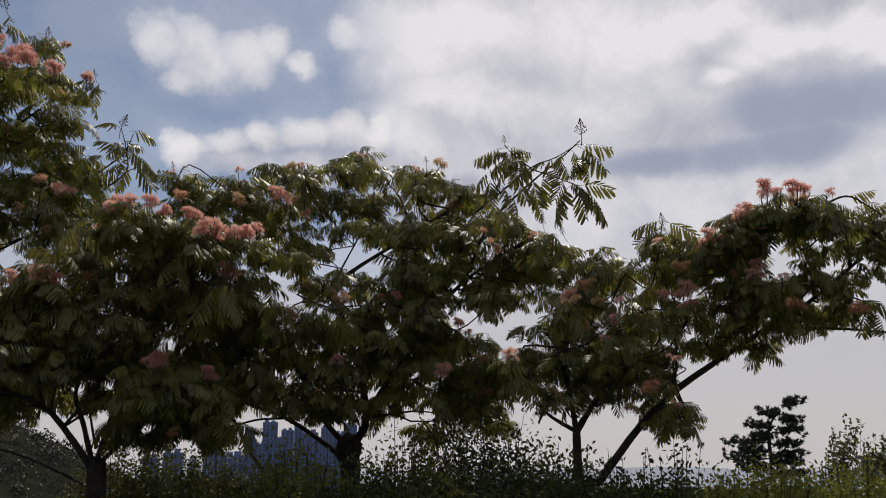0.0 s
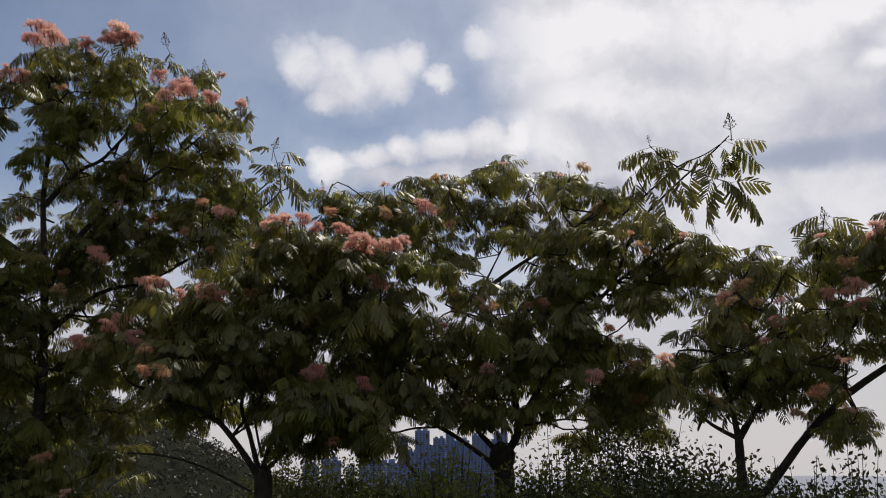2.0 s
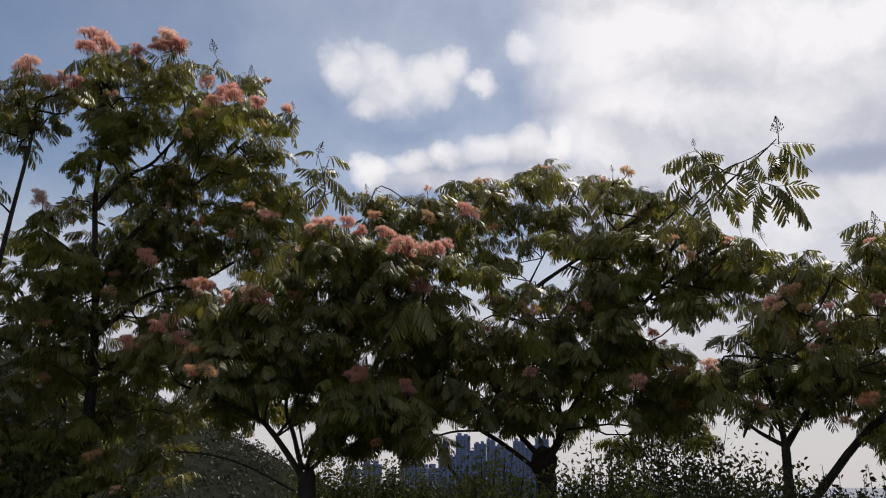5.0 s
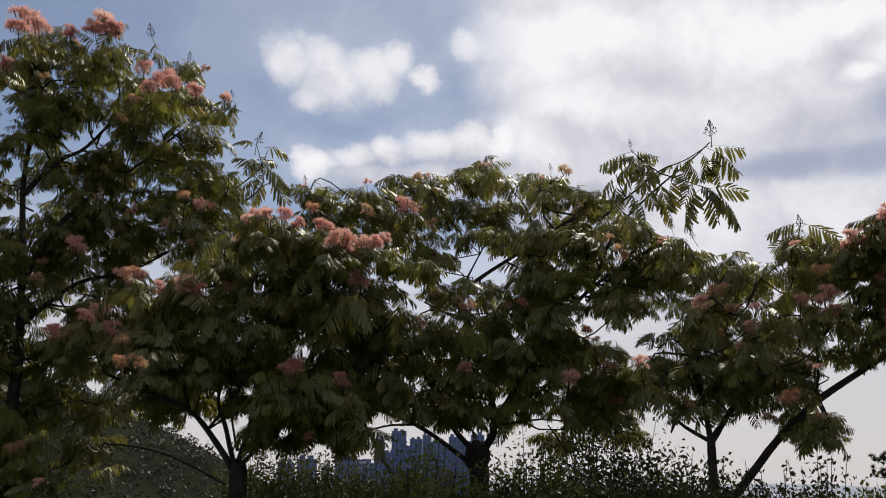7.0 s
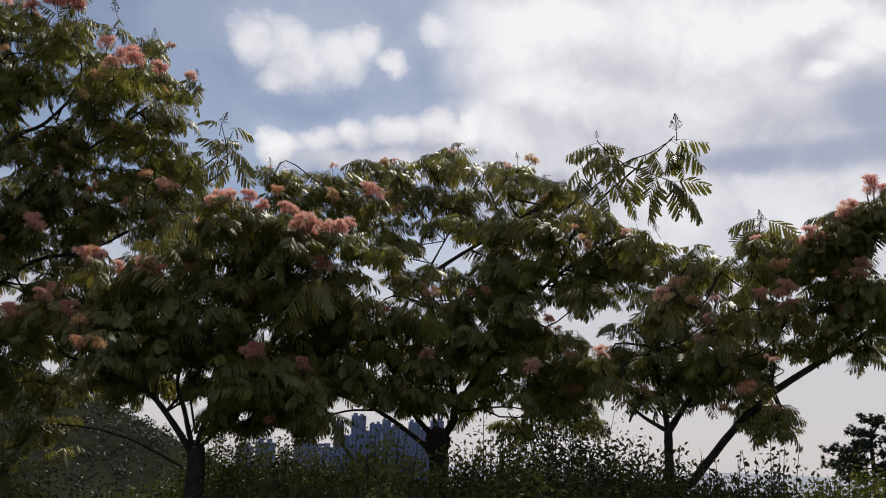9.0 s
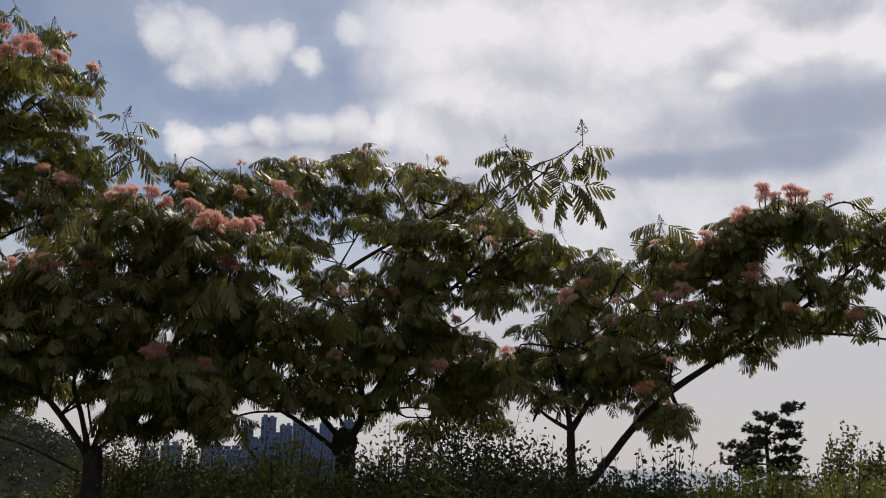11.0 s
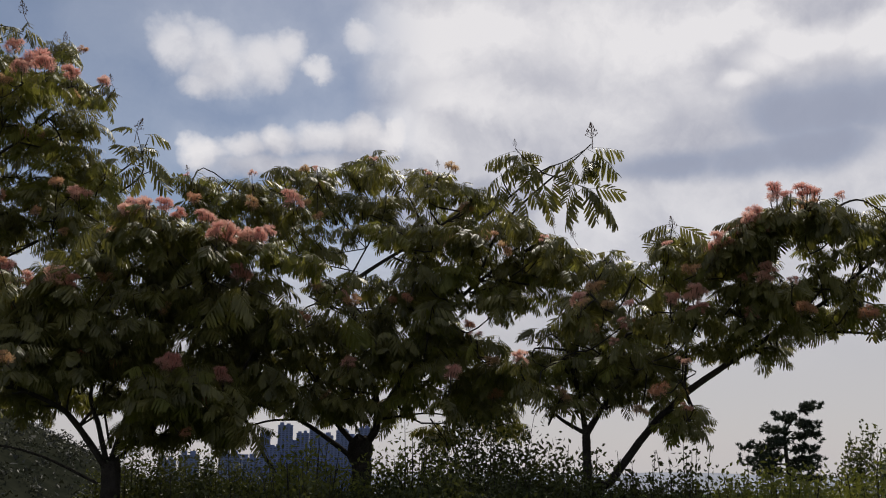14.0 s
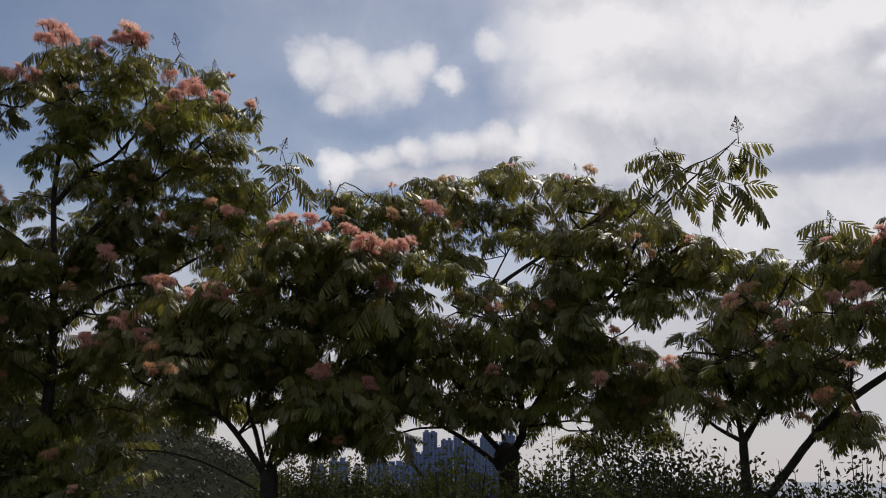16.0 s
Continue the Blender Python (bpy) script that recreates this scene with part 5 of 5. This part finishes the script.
def pine(az, d, top):
    """A pine with layered boughs that carry tufts of stiff needles."""
    r = np.random.RandomState(5)
    x, y = polar(az, d)
    ground = land(x, y)
    high = top - ground
    ob = thing("pine_tree", "dark pine with layered boughs beyond the hedge", "tree", "", (x, y, ground - 0.1))
    trunk = [(0, 0, 0), (0.1, 0, high * 0.5), (0.1, 0, high * 0.8), (0.7, 0, high * 0.97)]
    v, f = tube(trunk, 0.16, 0.03, 8, 0.06)
    child("trunk", mesh("pine_trunk", v, f, BARK, smooth=True), ob)
    # height below the top, reach to either side, tilt
    boughs = [(0.1, 0.75, 0.35), (0.45, -0.9, 0.05), (0.7, 0.9, 0.0), (1.0, -1.35, 0.05), (1.3, 1.45, 0.1), (1.45, -0.9, 0), (1.75, -2.1, 0.12), (1.85, 1.5, 0.15), (2.1, -1.4, 0),
              (2.3, 1.6, 0.0), (2.5, -2.2, 0.1), (2.7, 1.3, 0), (2.9, -1.5, 0), (3.2, 1.7, 0)]
    wood, verts, faces = [], [], []
    for drop, reach, rise in boughs:
        for depth in (-0.5, 0.0, 0.5):
            start = np.array([0.95 - 0.5 * min(drop, 1.8), 0, high - drop])
            end = start + np.array([reach * (1 - 0.25 * abs(depth)), depth * 1.6, rise + r.uniform(-0.1, 0.15)])
            wood.append(tube([start, (start + end) / 2 + (0, 0, -0.06), end], 0.035, 0.012, 5))
            for k in range(16):
                u = 0.2 + 0.8 * (k + r.uniform()) / 16
                c = start + (end - start) * u + np.array([r.normal() * 0.09, r.normal() * 0.15, r.normal() * 0.10])
                for j in range(30):
                    n = r.normal(size=3) + np.array([0.25 * np.sign(reach), 0, 0.7])
                    n /= np.linalg.norm(n)
                    side = np.cross(n, r.normal(size=3))
                    side *= 0.03 / np.linalg.norm(side)
                    l = r.uniform(0.12, 0.24)
                    b = len(verts)
                    verts += [c - side, c + side, c + n * l]
                    faces.append((b, b + 1, b + 2))
    v, f = join(wood)
    tagged(child("branchwork", mesh("boughs", v, f, BARK), ob), kind="stuff")
    tagged(child("needles", mesh("needles", verts, faces, NEEDLE), ob), kind="stuff")


pine(-20.6, 45.0, 3.8)


def young_tree(az, d, top, wide, seed, label):
    x, y = polar(az, d)
    g = land(x, y)
    ob = shrub("young_tree", label, (x, y), top - g, wide, 24, SHADE_TONED_LEAF, 0.13, "young trees beyond the hedge", seed, 18, 0.6)
    ob.location.z = g
    ob["category"] = "tree"


for k, (az, top, wide) in enumerate(((-25.1, 2.45, 0.5), (-24.4, 2.0, 0.5), (-26.5, 1.95, 0.3), (-23.6, 1.35, 0.5), (-28.3, 1.75, 0.35), (-27.4, 1.5, 0.5))):
    young_tree(az, 25.0, top, wide, 110 + k, "slender young broadleaf tree beyond the hedge")


def box_mesh(name, lo, hi, m, bevel=0.0):
    bm = bmesh.new()
    bmesh.ops.create_cube(bm, size=1)
    for v in bm.verts:
        v.co = Vector([lo[i] + (v.co[i] + 0.5) * (hi[i] - lo[i]) for i in range(3)])
    if bevel:
        bmesh.ops.bevel(bm, geom=bm.edges[:], offset=bevel, segments=1, affect="EDGES")
    me = bpy.data.meshes.new(name)
    bm.to_mesh(me)
    bm.free()
    me.materials.append(m)
    return me


def apartment_tower(az, d, top, wide, label, pale=False, steps=2, seed=1):
    """A far tower: bays of wall with bands of windows between them, and a stepped roof."""
    r = np.random.RandomState(seed)
    x, y = polar(az, d)
    g = land(x, y)
    ob = thing("apartment_tower", label, "building", "far apartment towers", (x, y, g))
    ob.rotation_euler = (0, 0, radians(az + r.uniform(-12, 12)))
    high, deep = top - g, wide * 0.7
    wall = TOWER_PALE if pale else HAZED_TOWER
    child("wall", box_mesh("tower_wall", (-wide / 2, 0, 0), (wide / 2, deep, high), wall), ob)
    bays = max(2, int(wide / 6))
    w = wide / bays
    floors = int(high / 3.0)
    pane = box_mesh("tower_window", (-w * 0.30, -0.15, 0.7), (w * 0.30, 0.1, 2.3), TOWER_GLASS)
    for i in range(bays):
        cx = -wide / 2 + (i + 0.5) * w
        for k in range(max(0, floors - 22), floors):
            child("window", pane, ob, "", Matrix.Translation((cx, 0, k * 3.0)))
        child("pier", box_mesh("pier", (cx + w * 0.36, -0.9, 0), (cx + w * 0.64, 0.2, high), wall), ob)
    child("roof", box_mesh("tower_roof", (-wide / 2 - 0.5, -0.8, high), (wide / 2 + 0.5, deep + 0.4, high + 1.0), wall), ob)
    for k in range(steps):
        a = -wide / 2 + wide * (0.12 + 0.45 * k)
        child("roof_house", box_mesh("roof_house", (a, 1, high + 1.0), (a + wide * 0.28, deep - 1, high + r.uniform(3.5, 6.0)), wall), ob)


BLUE_TOWER = "far apartment tower with rows of windows, haze put into its blue-grey"
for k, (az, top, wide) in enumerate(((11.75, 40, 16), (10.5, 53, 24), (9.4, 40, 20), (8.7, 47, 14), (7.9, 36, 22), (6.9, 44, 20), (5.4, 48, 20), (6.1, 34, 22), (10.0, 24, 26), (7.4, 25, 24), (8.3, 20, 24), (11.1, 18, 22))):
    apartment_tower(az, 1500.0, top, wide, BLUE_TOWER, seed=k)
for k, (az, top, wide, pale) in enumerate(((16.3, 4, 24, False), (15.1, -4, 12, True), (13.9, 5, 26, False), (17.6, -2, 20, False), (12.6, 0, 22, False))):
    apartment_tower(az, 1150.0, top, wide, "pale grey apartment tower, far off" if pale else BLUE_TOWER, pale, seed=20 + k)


def stair_house():
    """The corner of a rendered house with a stepped roof block, a slab and a flue."""
    x, y = polar(-30.7, 24.0)
    g = land(x, y)
    ob = thing("house", "grey rendered house with a flue on its roof block", "house", "", (x, y, g))
    ob.rotation_euler = (0, 0, radians(-30.7))
    z = 1.6 - g
    child("wall", box_mesh("house_wall", (0, 0, 0), (6.0, 5.0, z + 1.15), CONCRETE, 0.02), ob, "grey rendered wall")
    child("ledge", box_mesh("ledge", (-0.06, -0.06, z + 1.15), (6.06, 5.06, z + 1.40), PALE_WALL, 0.02), ob, "pale ledge")
    window = child("window", box_mesh("house_window", (0.25, -0.03, z + 1.52), (1.6, 0.3, z + 1.80), TOWER_GLASS), ob, "dark strip window")
    child("sill", box_mesh("house_sill", (0.20, -0.09, z + 1.47), (1.65, 0.0, z + 1.52), PALE_WALL, 0.01), window)
    child("wall", box_mesh("upper_wall", (0.18, 0.0, z + 1.40), (4.5, 4.5, z + 2.55), PALE_WALL, 0.02), ob, "pale upper wall")
    child("roof", box_mesh("roof_slab", (0.0, -0.25, z + 2.55), (4.8, 4.8, z + 2.88), CONCRETE, 0.03), ob, "grey roof slab")
    v, f = tube([(0.16, 0.4, z + 2.85), (0.14, 0.4, z + 3.1), (0.10, 0.4, z + 3.42)], 0.11, 0.10, 12)
    child("flue", mesh("flue", v, f, CONCRETE, smooth=True), ob, "round grey flue")


stair_house()


def low_house(az, d, top, wide, label):
    x, y = polar(az, d)
    g = land(x, y)
    ob = thing("low_building", label, "building", "low buildings beyond the hedge", (x, y, g))
    ob.rotation_euler = (0, 0, radians(az))
    h = top - g
    child("wall", box_mesh("low_wall", (-wide / 2, 0, 0), (wide / 2, 6, h - 0.25), CONCRETE), ob)
    child("roof", box_mesh("low_roof", (-wide / 2 - 0.2, -0.25, h - 0.25), (wide / 2 + 0.2, 6.2, h), CONCRETE), ob)
    pane = box_mesh("low_window", (-0.6, -0.05, h - 2.2), (0.6, 0.1, h - 1.0), TOWER_GLASS)
    sill = box_mesh("low_sill", (-0.68, -0.12, h - 2.28), (0.68, 0.02, h - 2.2), PALE_WALL)
    for i in range(int(wide / 2.4)):
        window = child("window", pane, ob, "", Matrix.Translation((-wide / 2 + 1.2 + 2.4 * i, 0, 0)))
        child("sill", sill, window)


low_house(-26.9, 80.0, 1.05, 3.6, "low grey flat-roofed building")
low_house(-29.4, 80.0, 1.15, 2.6, "small grey flat-roofed building")


def hillside():
    """A scrub-covered hill that rises to one side."""
    verts, faces, n, m = [], [], 60, 14
    for j in range(m):
        d = 130 + 16 * j
        for i in range(n):
            az = 16 + 60 * i / (n - 1)
            x, y = polar(az, d)
            t = min(max((az - 17.5) / 30, 0), 1)
            ridge = 1.6 + 210 * math.tan(radians(-2.4 + 21 * t * (1 - 0.35 * t)))
            k = math.sin(math.pi * min((j + 0.0) / 9.5, 1.0) / 2) if j < 10 else 1 - 0.2 * (j - 9)
            base = land(x, y)
            verts.append((x, y, base + (ridge - base) * k + noise.noise(Vector((x, y, 0)) * 0.06) * 1.2))
    for j in range(m - 1):
        for i in range(n - 1):
            b = j * n + i
            faces.append((b, b + n, b + n + 1, b + 1))
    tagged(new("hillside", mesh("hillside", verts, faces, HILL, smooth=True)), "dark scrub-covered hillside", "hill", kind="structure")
    r = np.random.RandomState(9)
    v2, f2 = [], []
    for k in range(6000):
        i, j = r.randint(0, n - 1), r.randint(3, 11)
        p = np.array(verts[j * n + i]) + np.array([r.uniform(-2, 2), r.uniform(-8, 8), 0])
        size = r.uniform(0.6, 1.8)
        for q in range(14):
            c = p + r.normal(size=3) * np.array([0.6, 0.6, 0.45]) * size
            d = r.normal(size=3) * 0.30 * size
            e = r.normal(size=3) * 0.30 * size
            b = len(v2)
            v2 += [c, c + d, c + e]
            f2.append((b, b + 1, b + 2))
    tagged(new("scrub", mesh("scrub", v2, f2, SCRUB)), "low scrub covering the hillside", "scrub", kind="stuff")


hillside()


def far_hills():
    """A low ridge on the horizon."""
    verts, faces, n = [], [], 90
    for i in range(n):
        az = -60 + 90 * i / (n - 1)
        crest = -62 + 14 * noise.noise(Vector((az * 0.11, 3, 0))) + 5 * noise.noise(Vector((az * 0.5, 1, 0)))
        for d, z in ((3000, -150), (3300, crest), (3700, -160)):
            verts.append((*polar(az, d), z))
        if i:
            b = 3 * i
            faces += [(b - 3, b, b + 1, b - 2), (b - 2, b + 1, b + 2, b - 1)]
    tagged(new("far_hills", mesh("far_hills", verts, faces, HAZED_HILL, smooth=True)), "low hills on the horizon, haze put into their blue-grey colour", "hill", kind="structure")


far_hills()
